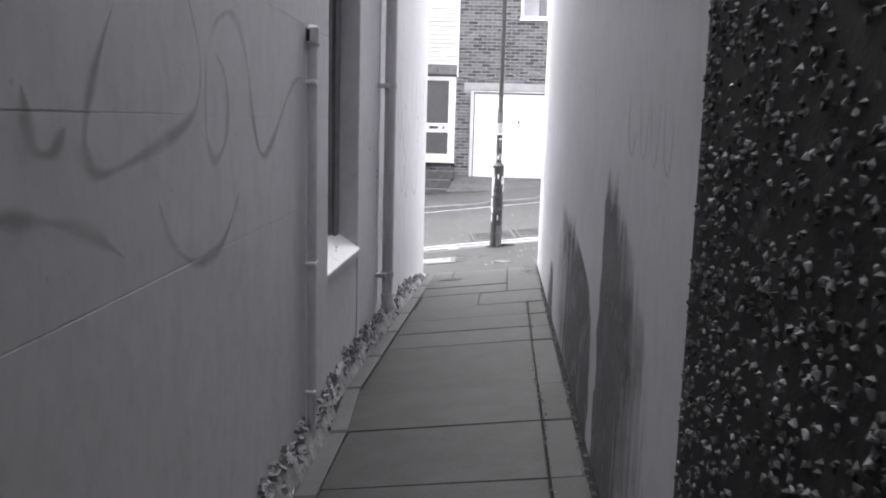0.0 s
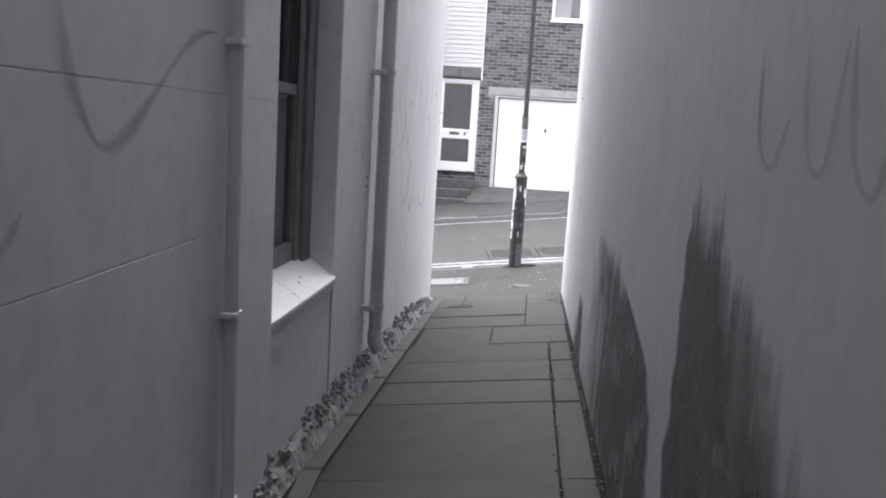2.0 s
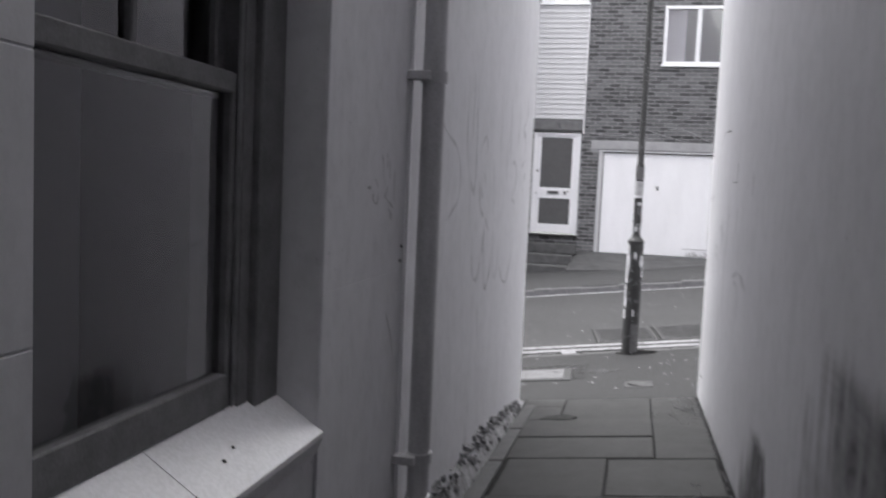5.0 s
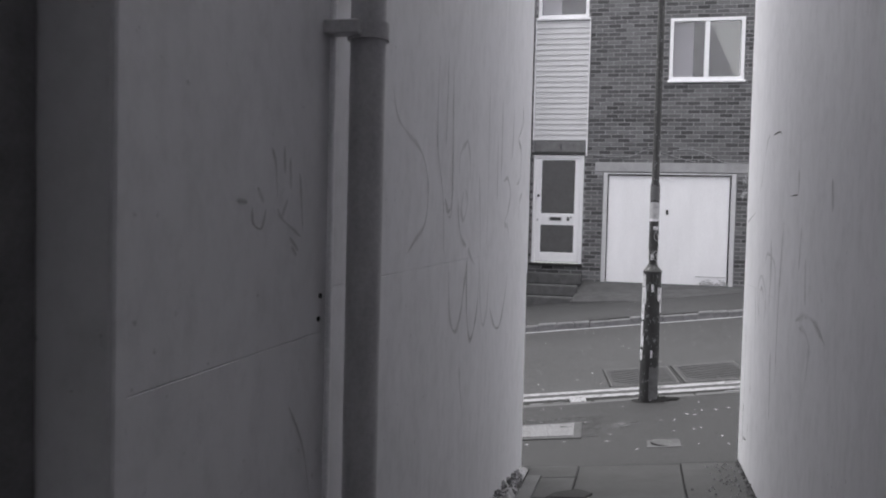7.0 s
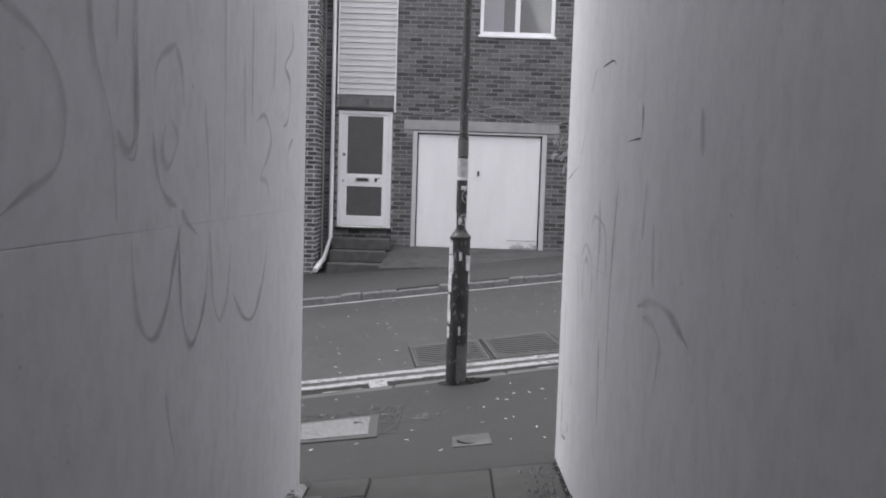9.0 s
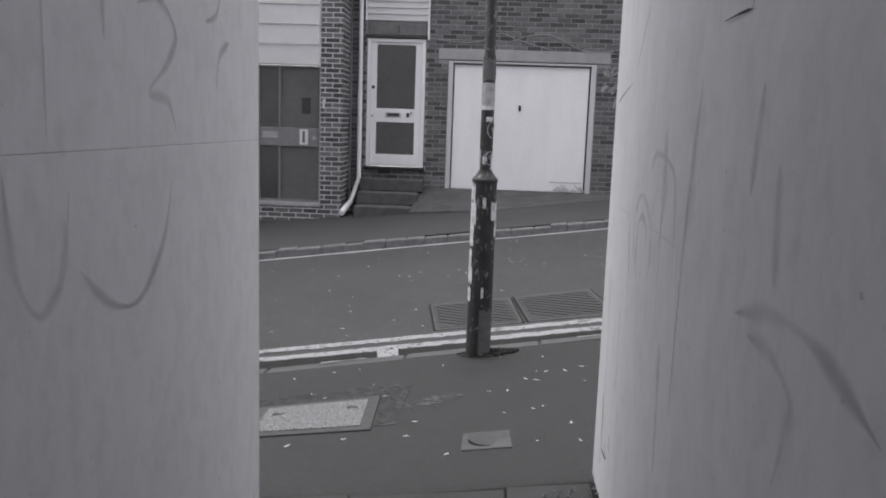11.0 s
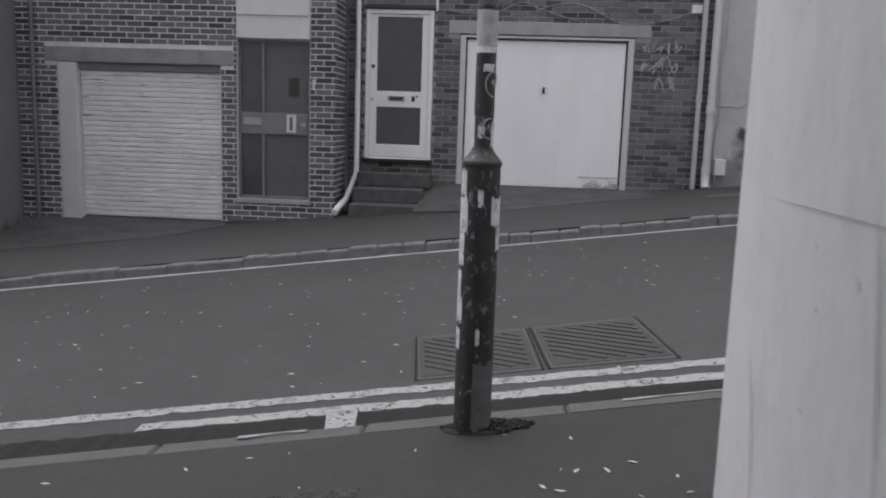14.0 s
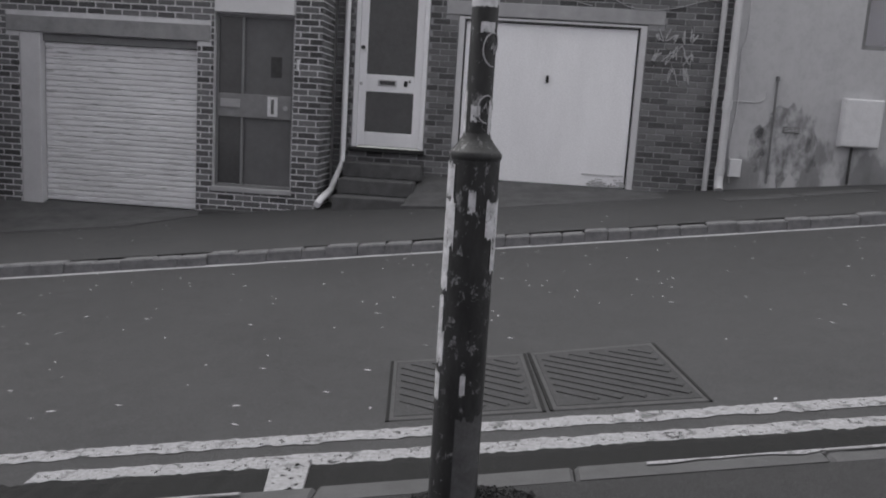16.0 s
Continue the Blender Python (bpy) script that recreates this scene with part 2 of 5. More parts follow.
FROST = coat("dark_glazing", 0.06, 0.12, 0.2, 3, 20, 0.02, 0.6)
LINE = Mat("road_line", 0.7)
_c = LINE.mix(LINE.ramp(LINE.noise(9, 6, 0.75), [(0.36, 0.0), (0.46, 1.0)]), 0.1, LINE.ramp(LINE.noise(60, 3), [(0.3, 0.2), (0.7, 0.33)]))
LINE.l(LINE.ramp(LINE.noise(26, 7, 0.7), [(0.37, (0, 0, 0, 1)), (0.42, (1, 1, 1, 1))]), LINE.b.inputs["Alpha"])
LINE = LINE.colour(_c).bump(LINE.noise(200), 0.4, 0.004).m
LEAF = coat("fallen_leaf", 0.42, 0.7, 0.3)
def spray(name, grey, strength):
    """Worn spray paint: thin along its edges and broken along its length."""
    m = Mat(name, 0.6)
    sep = m.n("ShaderNodeSeparateXYZ")
    m.l(m.n("ShaderNodeUVMap").outputs[0], sep.inputs[0])
    e = m.math("SUBTRACT", 1.0, m.math("ABSOLUTE", m.math("SUBTRACT", m.math("MULTIPLY", sep.outputs[1], 2.0), 1.0), 0.0))
    e = m.math("MULTIPLY", m.math("MINIMUM", m.math("MULTIPLY", e, 1.3), 1.0), m.math("MULTIPLY", m.ramp(m.noise(3.0, 4), [(0.3, 0.2), (0.7, 1.0)]), strength))
    m.l(e, m.b.inputs["Alpha"])
    return m.colour(grey).m


SPRAY = spray("worn_spray", 0.17, 0.6)
SOFT = spray("soft_spray", 0.2, 0.5)
FAINT = spray("faint_spray", 0.25, 0.4)
GHOST = spray("ghost_spray", 0.3, 0.3)
TAG = coat("chalky_tag", 0.42, 0.7)


# ---- levels ----
def floor_z(x, y):
    return 0.4625 + 0.123 * (x - 0.0192 * (10.25 - y)) - 0.0497 * y


def pave_z(x, y):
    return -0.047 + 0.115 * x - 0.03 * (y - 10.25)


def road_z(x, y):
    return -0.14 + 0.1 * x + 0.033 * (y - 12.88)


def far_z(x, y):
    return 0.10 + 0.105 * x + 0.012 * (y - 17.0)


def near_kerb(x):
    return 12.53 + 0.157 * x


def far_kerb(x):
    return 17.06 + 0.2 * x


XL, XR, END = -0.262, 1.105, 10.25
FY, SY = 20.51, 19.86
BEND = 4.73
NEAR = Matrix.Translation((-0.302, 4.8, 0)) @ pose(0, 0, 0, 0, 0, 1.07) @ Matrix.Translation((-XL, -4.8, 0))


def left_x(y):
    """Where the pale wall stands, in the alley's own frame: it bends inwards behind the window."""
    return XL if y > BEND else -0.197 + 0.038 * (4.8 - max(y, 1.6))



# ---- ground, road, pavements ----
solid("ground", sheet(bmesh.new(), -90, 90, -70, 110, 12, 12, lambda x, y: road_z(x, y) - 0.035), ROAD, "dark asphalt ground falling along the street", "ground")
road = bmesh.new()
N = 60
rows = []
for i in range(N + 1):
    x = -30 + i
    rows.append([road.verts.new((x, y, road_z(x, y))) for y in (near_kerb(x) - 0.02, near_kerb(x) + 1.4, far_kerb(x) - 1.5, far_kerb(x) + 0.05)])
for a, b in zip(rows, rows[1:]):
    for k in range(3):
        road.faces.new((a[k], b[k], b[k + 1], a[k + 1]))
solid("road", road, ROAD, "worn grey asphalt road sloping sideways", "road")
pv = bmesh.new()
rows = []
for i in range(121):
    x = -30 + i * 0.5
    ys = (END - 0.35, END + 0.02, 11.3, near_kerb(x) - 0.125)
    rows.append([pv.verts.new((x, y, pave_z(x, y) - (0.05 if y < END else 0))) for y in ys])
for a, b in zip(rows, rows[1:]):
    for k in range(3):
        pv.faces.new((a[k], b[k], b[k + 1], a[k + 1]))
pavement = solid("pavement", pv, PAVE, "dark asphalt pavement with worn patches", "pavement")
fp = bmesh.new()
rows = []
for i in range(121):
    x = -30 + i * 0.5
    rows.append([fp.verts.new((x, y, far_z(x, y))) for y in (far_kerb(x) + 0.12, 18.6, FY + 0.6)])
for a, b in zip(rows, rows[1:]):
    for k in range(2):
        fp.faces.new((a[k], b[k], b[k + 1], a[k + 1]))
far_pavement = solid("pavement_far", fp, FARPAVE, "asphalt pavement along the brick houses", "pavement")


# ---- alley walls ----
def courses(bm, face, y0, y1, z0, z1, side, joints, gap=0.0016):
    """Render lined out in courses, each standing 3 mm proud of the wall behind."""
    levels = [z0 - gap] + [z for z in joints if z0 + 0.05 < z < z1 - 0.05] + [z1 + gap]
    for a, b in zip(levels, levels[1:]):
        box(bm, min(face, face + side * 0.003), max(face, face + side * 0.003), y0, y1, a + gap, b - gap, 0.0012)
    return bm


# Unseen wall tops, carried this high to cut sky light in the alley.
TOP, LOW = 10.0, 9.5
WY0, WY1, WZ0, WZ1 = 4.735, 5.9, 1.0, 2.75
lw = bmesh.new()
box(lw, XL - 0.3, XL - 0.005, WY1, END, -0.6, TOP)
box(lw, XL - 0.3, XL - 0.005, WY0, WY1, -0.6, WZ0 - 0.1)
box(lw, XL - 0.3, XL - 0.005, WY0, WY1, WZ1, TOP)
LINED = [1.35, 1.775, 2.2] + [2.625 + 0.425 * k for k in range(17)]
courses(lw, XL - 0.005, WY1, 6.74, -0.4, TOP, 1, [1.295] + LINED[3:], 0.0006)
courses(lw, XL - 0.005, 6.74, END, -0.4, TOP, 1, [1.395] + LINED[4:], 0.001)
courses(lw, XL - 0.005, WY0, WY1, -0.4, WZ0 - 0.1, 1, [])
courses(lw, XL - 0.005, WY0, WY1, WZ1, TOP, 1, LINED)
nw = bmesh.new()
box(nw, XL - 0.42, XL - 0.005, -4.3, BEND, -0.6, TOP)
courses(nw, XL - 0.005, -4.3, BEND, -0.4, TOP, 1, [1.365, 1.758, 2.15] + [2.545 + 0.395 * k for k in range(19)])
solid("wall_left_near", nw, LEFT_PAINT, "old pale painted render wall lined out in courses", "wall", at=NEAR)
wall_left = solid("wall_left", lw, LEFT_PAINT, "old pale painted render wall lined out in courses", "wall", at=ALLEY)
rw = bmesh.new()
RIGHT_END = END + 0.1
box(rw, XR + 0.005, XR + 0.3, 2.28, RIGHT_END, -0.6, LOW)
box(rw, XR, XR + 0.0049, 2.28, RIGHT_END, -0.4, LOW)
wall_right = solid("wall_right", rw, RIGHT_PAINT, "pale painted render wall with dark peeled tongues", "wall", at=ALLEY)
DASH = coat("dash_backing", 0.05, 0.9, 0.4, 20, 120, 0.35)
dash = solid("wall_pebbledash", bm_box(XR - 0.012, XR + 0.3, -4, 2.28, -0.6, LOW), DASH, "dark pebbledashed wall end", "wall", at=ALLEY)
PEBBLE = Mat("pebble", 0.5)
PEBBLE = PEBBLE.colour(PEBBLE.ramp(PEBBLE.random(True), [(0.0, 0.03), (0.5, 0.09), (0.8, 0.17), (1.0, 0.36)])).m
rng = random.Random(4)
pb = bmesh.new()
for i in range(5200):
    y, z = rng.uniform(0.9, 2.27), rng.uniform(0.3, 2.5)
    m = Matrix.Translation((XR - 0.012, y, z)) @ Euler([rng.uniform(0, 6) for _ in range(3)]).to_matrix().to_4x4() @ Matrix.Diagonal([rng.uniform(0.005, 0.011) for _ in range(3)] + [1])
    vs = [pb.verts.new(m @ Vector(c)) for c in ((1, 0, 0), (-1, 0, 0), (0, 1, 0), (0, -1, 0), (0, 0, 1), (0, 0, -1))]
    for a in (0, 1):
        for b in (2, 3):
            for c in (4, 5):
                pb.faces.new((vs[a], vs[b], vs[c]))
part("pebbles", pb, PEBBLE, dash, "pale and dark pebbles set in dash", "stuff")
# Added behind the camera, out of view, to block light from that end.
solid("unseen_back_wall", bm_box(XL - 0.6, XR + 0.6, -4.3, -4.0, -0.6, TOP), GREYRENDER, "unseen grey wall added to keep light out of the alley", "wall", at=ALLEY)
solid("wall_front_left", bm_box(-16, XL - 0.3, END - 0.3, END - 0.004, -2.2, TOP), LEFT_PAINT, "pale rendered street front of a house", "wall")
fw = bmesh.new()
outline = ((XR + 0.3, -0.6), (16, -0.6), (16, 5.6), (3.6, 5.6), (2.7, 7.55), (XR + 0.3, 9.4))
for y in (END - 0.3, END + 0.085):
    fw.faces.new([fw.verts.new((x, y, z)) for x, z in outline])
fw.verts.ensure_lookup_table()
for k in range(6):
    fw.faces.new([fw.verts[q] for q in (k, (k + 1) % 6, (k + 1) % 6 + 6, k + 6)])
solid("wall_front_right", fw, RIGHT_PAINT, "pale rendered street front of a house", "wall")

# ---- alley floor ----
solid("floor_bed", sheet(bmesh.new(), XL - 0.05, XR + 0.05, -4, END + 0.02, 4, 20, lambda x, y: floor_z(x, y) - 0.009), BED, "damp muck bedding under alley flagstones", "floor", at=ALLEY)
floor = thing("floor", "worn stone flags of a sloping alley", "floor", kind="structure", at=ALLEY)
rng = random.Random(11)


def flag(x0, x1, y0, y1, lift=0.0):
    g = 0.003
    j = [rng.uniform(-0.006, 0.006) for _ in range(4)]
    pts = [(x0 + g, y0 + g + j[0]), (x1 - g, y0 + g + j[1]), (x1 - g, y1 - g + j[2]), (x0 + g, y1 - g + j[3])]
    t = rng.uniform(-0.004, 0.005) + lift
    part("flagstone", slab(bmesh.new(), pts, lambda x, y: floor_z(x, y) - 0.07, lambda x, y: floor_z(x, y) + t, 0.007), FLAG, floor)


EDGE = 0.93
ys = [-4.0, -3.0, -2.1, -1.3, -0.4, 0.5, 1.3, 2.1, 2.95, 3.7, 4.42, 5.08, 6.22, 6.7, 7.22, 7.78]
for a, b in zip(ys, ys[1:]):
    flag(min(left_x(a), left_x(b)) + 0.162, EDGE, a, b)
    flag(EDGE, XR - 0.03, a, b, -0.004)
flag(-0.08, 0.49, 7.78, 8.5)
flag(0.49, XR - 0.03, 7.78, 8.45)
flag(-0.13, 0.75, 8.5, 9.0)
flag(-0.13, 0.75, 9.0, 9.5)
flag(0.75, XR - 0.02, 8.45, 9.45)
flag(-0.14, 0.12, 9.5, 9.95)
flag(0.12, 0.75, 9.5, 10.23)
flag(-0.2, 0.12, 9.95, 10.25)
flag(0.75, XR - 0.02, 9.45, 10.25)
# gutter stones and broken plinth along the pale wall
for k in range(15):
    a = -2.0 + k * 0.8
    if a < 9.4:
        part("gutter_stone", slab(bmesh.new(), [(left_x(a + w) + u, a + 0.006 + w) for u, w in ((0.072, 0), (0.162, 0), (0.162, 0.784), (0.072, 0.784))], lambda x, y: floor_z(x, y) - 0.07, lambda x, y: floor_z(x, y) + 0.012, 0.012), KERB, floor, "narrow gutter stone")
plinth = bmesh.new()
for i in range(1000):
    y = rng.uniform(0.4, 10.0)
    hmax = 0.19 if y < 8.5 else 0.19 - (y - 8.5) * 0.1
    u = rng.random()
    z0 = floor_z(left_x(y), y) + u * hmax
    r = rng.uniform(0.006, 0.021)
    m = Matrix.Translation((left_x(y) + 0.005 + (1 - u) * 0.06 * rng.random() + 0.004, y, z0)) @ Euler([rng.uniform(0, 6) for _ in range(3)]).to_matrix().to_4x4() @ Matrix.Diagonal((r, r * rng.uniform(0.5, 1), r * rng.uniform(0.3, 0.9), 1))
    vs = [plinth.verts.new(m @ Vector(c)) for c in ((-1, -1, -1), (1, -1, -0.8), (0.9, 1, -1), (-1, 0.8, -1), (-0.7, -0.8, 0.9), (0.8, -0.7, 1), (0.7, 0.6, 0.8), (-0.8, 0.9, 1))]
    for f in ((0, 3, 2, 1), (4, 5, 6, 7), (0, 1, 5, 4), (1, 2, 6, 5), (2, 3, 7, 6), (3, 0, 4, 7)):
        plinth.faces.new([vs[q] for q in f])
part("broken_plinth", plinth, RUBBLE, wall_left, "crumbling rough plinth along the wall foot", "stuff")
bank = bmesh.new()
prev = None
for i in range(120):
    y = -2 + i * (END + 1.95) / 119
    h = (0.16 if y < 8.5 else 0.16 - (y - 8.5) * 0.085) * (0.75 + 0.5 * noise.noise((y * 3.1, 0, 0)))
    cur = [bank.verts.new(p) for p in ((left_x(y) + 0.001, y, floor_z(left_x(y), y) + h), (left_x(y) + 0.03 + 0.012 * noise.noise((y * 7, 3, 0)), y, floor_z(left_x(y), y) + h * 0.8), (left_x(y) + 0.08, y, floor_z(left_x(y), y) - 0.03))]
    if prev:
        for k in (0, 1):
            bank.faces.new((prev[k], prev[k + 1], cur[k + 1], cur[k]))
    prev = cur
part("plinth_bank", bank, RUBBLE, wall_left, "rough mortar bank at the wall foot")
part("sunken_corner", slab(bmesh.new(), [(-0.02, 9.5), (0.2, 9.47), (0.24, 9.56), (0.16, 9.66), (0.02, 9.6)], lambda x, y: floor_z(x, y) - 0.05, lambda x, y: floor_z(x, y) + 0.008, 0.004), MUCK, floor, "dark broken flag corner")
grit = bmesh.new()
for i in range(420):
    if i % 3:
        y, x = rng.uniform(1.5, 10), XR - 0.015 - abs(rng.gauss(0, 0.012))
    else:
        y, x = rng.uniform(2, 8), EDGE + rng.gauss(0, 0.01)
    if rng.random() < 0.25:
        y, x = rng.uniform(9.2, 10.2), XR - abs(rng.gauss(0.05, 0.09))
    r = rng.uniform(0.004, 0.014)
    z = floor_z(x, y) + 0.004
    a = rng.uniform(0, 6)
    vs = [grit.verts.new((x + r * math.cos(a + q * 2.1), y + r * math.sin(a + q * 2.1), z - 0.004)) for q in range(3)] + [grit.verts.new((x, y, z + r * 0.5))]
    for q in range(3):
        grit.faces.new((vs[q], vs[(q + 1) % 3], vs[3]))
solid("grit", grit, SETT, "pale grit and litter along alley joints", "grit", "stuff", ALLEY)


# ---- window in the alley wall ----
def alley_window():
    w = thing("window_1", "old sash window with weathered dull paint", "window", kind="structure", at=ALLEY)
    xf = XL - 0.12
    box_ = bmesh.new()
    box(box_, XL - 0.29, xf, WY1 - 0.14, WY1 - 0.001, WZ0 - 0.02, WZ1, 0.004)
    box(box_, XL - 0.29, xf - 0.02, WY1 - 0.2, WY1 - 0.141, WZ0 - 0.02, WZ1, 0.004)
    box(box_, XL - 0.29, xf, WY0 + 0.001, WY0 + 0.055, WZ0 - 0.02, WZ1, 0.004)
    box(box_, XL - 0.29, xf, WY0 + 0.055, WY1 - 0.2, WZ1 - 0.06, WZ1 - 0.001, 0.004)
    part("window_frame", box_, SASH, w)
    for nm, x, z0, z1, bot in (("lower_sash", xf - 0.03, WZ0 + 0.02, 1.86, 0.09), ("upper_sash", xf - 0.075, 1.80, WZ1 - 0.06, 0.05)):
        s = bmesh.new()
        a, b = WY0 + 0.055, WY1 - 0.2
        box(s, x - 0.04, x, a, a + 0.045, z0, z1, 0.004)
        box(s, x - 0.04, x, b - 0.045, b, z0, z1, 0.004)
        box(s, x - 0.04, x + 0.004, a + 0.045, b - 0.045, z0, z0 + bot, 0.004)
        box(s, x - 0.04, x + 0.008, a + 0.045, b - 0.045, z1 - 0.05, z1, 0.004)
        if nm == "upper_sash":
            box(s, x - 0.035, x - 0.003, (a + b) / 2 + 0.07, (a + b) / 2 + 0.09, z0 + 0.05, z1 - 0.05, 0.003)
        o = part(nm, s, SASH, w)
        p = part("pane", bm_box(x - 0.024, x - 0.02, a + 0.045, b - 0.045, z0 + bot, z1 - 0.05), PANE, o)
        p.visible_shadow = False
    part("staff_bead", bm_box(xf - 0.03, xf - 0.021, WY1 - 0.225, WY1 - 0.201, WZ0 + 0.02, WZ1 - 0.07, 0.004), SASH, w)
    sl = bmesh.new()
    prof = [(XL + 0.022, 0.895), (XL + 0.022, 0.91), (xf - 0.03, WZ0 + 0.02), (XL - 0.29, WZ0 + 0.02), (XL - 0.29, WZ0 - 0.099), (XL + 0.002, 0.845)]
    for i, (y0, y1) in enumerate(((4.72, 5.30), (5.303, 5.9))):
        vs = [[sl.verts.new((x, min(max(y, WY0 + 0.001), WY1 - 0.001), z)) for x, z in prof] for y in (y0, y1)]
        n = len(prof)
        for q in range(n):
            sl.faces.new((vs[0][q], vs[0][(q + 1) % n], vs[1][(q + 1) % n], vs[1][q]))
        sl.faces.new(vs[0][::-1])
        sl.faces.new(vs[1])
    part("window_sill", sl, WHITE, w, "pale sloping sill with small dark marks")
    marks = bmesh.new()
    for y, x, r in ((5.30, XL - 0.02, 0.004), (5.47, XL - 0.05, 0.010), (5.54, XL - 0.065, 0.008)):
        z = 0.91 + (XL + 0.022 - x) / 0.172 * 0.11
        tube(marks, [(x, y, z - 0.002), (x, y, z + 0.003)], [r * 0.6, r * 0.4], 7)
    part("grime_spot", marks, MUCK, w)
    part("curtain", bm_box(XL - 0.36, XL - 0.35, WY0 - 0.1, WY0 + 0.62, 0.9, WZ1), CURTAIN, w, "dim curtain behind the glass")
    r = bmesh.new()
    box(r, -2.3, -2.2, 3.6, 7.0, 0, 3.2)
    box(r, -2.2, XL - 0.31, 3.5, 3.6, 0, 3.2)
    box(r, -2.2, XL - 0.31, 7.0, 7.1, 0, 3.2)
    box(r, -2.2, XL - 0.31, 3.6, 7.0, -0.1, 0)
    box(r, -2.2, XL - 0.31, 3.6, 7.0, 3.2, 3.3)
    solid("room_walls", r, INSIDE, "plain room painted dark behind the sash window", "wall", at=ALLEY)


alley_window()


def clip_ring(bm, y, z, rad, x):
    tube(bm, [(x, y, z - 0.02), (x, y, z + 0.02)], rad + 0.008, 14)
    box(bm, XL - 0.002, x, y - 0.075, y - 0.03, z - 0.016, z + 0.016, 0.003)


dp = thing("downpipe", "grey painted cast iron downpipe clamped to the wall", "pipe", (XL, 6.74, 0.3), at=ALLEY)
part("pipe", bm_tube([(XL + 0.082, 6.74, TOP - 0.3), (XL + 0.082, 6.74, 0.42), (XL + 0.085, 6.74, 0.36), (XL + 0.1, 6.74, 0.31)], 0.042, 16), PIPE, dp)
for z in (2.0, 0.58, 3.8, 5.6):
    b = bmesh.new()
    clip_ring(b, 6.74, z, 0.042, XL + 0.082)
    part("bracket", b, PIPE, dp)
part("shoe", bm_tube([(XL + 0.083, 6.74, 0.43), (XL + 0.087, 6.74, 0.36), (XL + 0.118, 6.74, 0.30)], [0.05, 0.05, 0.045], 14), PIPE, dp)
# White strip put in for the bright lit edge along the downpipe.
solid("batten", bm_box(XL + 0.001, XL + 0.014, 6.70, 6.72, 0.35, TOP - 0.4, 0.004), WHITE, "thin white strip painting in the downpipe's lit edge", "batten", "thing", ALLEY)
cd = thing("conduit", "pale painted conduit with a capped top end", "pipe", (XL, 4.19, 0.25), at=NEAR)
part("pipe", bm_tube([(XL + 0.026, 4.19, 2.1), (XL + 0.026, 4.19, 0.3)], 0.023, 14), LEFT_PAINT, cd)
part("cap", bm_box(XL + 0.001, XL + 0.055, 4.155, 4.235, 2.06, 2.15, 0.012), LEFT_PAINT, cd)
part("cap_hole", bm_box(XL + 0.006, XL + 0.022, 4.151, 4.154, 2.08, 2.13, 0.001), MUCK, cd, "dark open side of the cap")
for z in (1.9, 1.1, 0.5):
    part("saddle", bm_box(XL + 0.001, XL + 0.05, 4.155, 4.225, z, z + 0.018, 0.003), LEFT_PAINT, cd)
solid("render_patch", bm_box(XL - 0.004, XL + 0.006, 5.9, 5.935, 0.3, TOP - 0.2, 0.004), LEFT_PAINT, "raised render edge beside the window", "trim", at=ALLEY)


def stroke(name, pts, width, face, side, parent, mat=SPRAY):
    """A sprayed line: a ribbon along a smooth curve on the plane x = face, points given as y, z."""
    p = [Vector((0, *q)) for q in pts]
    fine = []
    for i in range(len(p) - 1):
        a, b, c, d = p[max(i - 1, 0)], p[i], p[i + 1], p[min(i + 2, len(p) - 1)]
        for k in range(8):
            t = k / 8
            fine.append(0.5 * (2 * b + (c - a) * t + (2 * a - 5 * b + 4 * c - d) * t * t + (3 * b - a - 3 * c + d) * t ** 3))
    fine.append(p[-1])
    bm = bmesh.new()
    uv = bm.loops.layers.uv.new("UVMap")
    pair, prev, count = None, None, len(fine)
    for i, q in enumerate(fine):
        d = (fine[min(i + 1, count - 1)] - fine[max(i - 1, 0)]).normalized()
        nrm = Vector((0, -d.z, d.y)) * width * (0.6 + 0.25 * math.sin(i * 0.37)) * min(1.0, 0.12 + 5.0 * min(i, count - 1 - i) / count)
        pair = [bm.verts.new((face + side * 0.0025, *(q + s * nrm)[1:])) for s in (-1, 1)]
        if prev:
            f = bm.faces.new((prev[0], pair[0], pair[1], prev[1]))
            for lp, v in zip(f.loops, ((0, 0), (0, 0), (0, 1), (0, 1))):
                lp[uv].uv = v
        prev = pair
    part(name, bm, mat, parent)


g1 = thing("graffiti", "faded grey sprayed loops on the pale wall", "graffiti", (XL, 3, 1.5), "sprayed marks", at=NEAR)
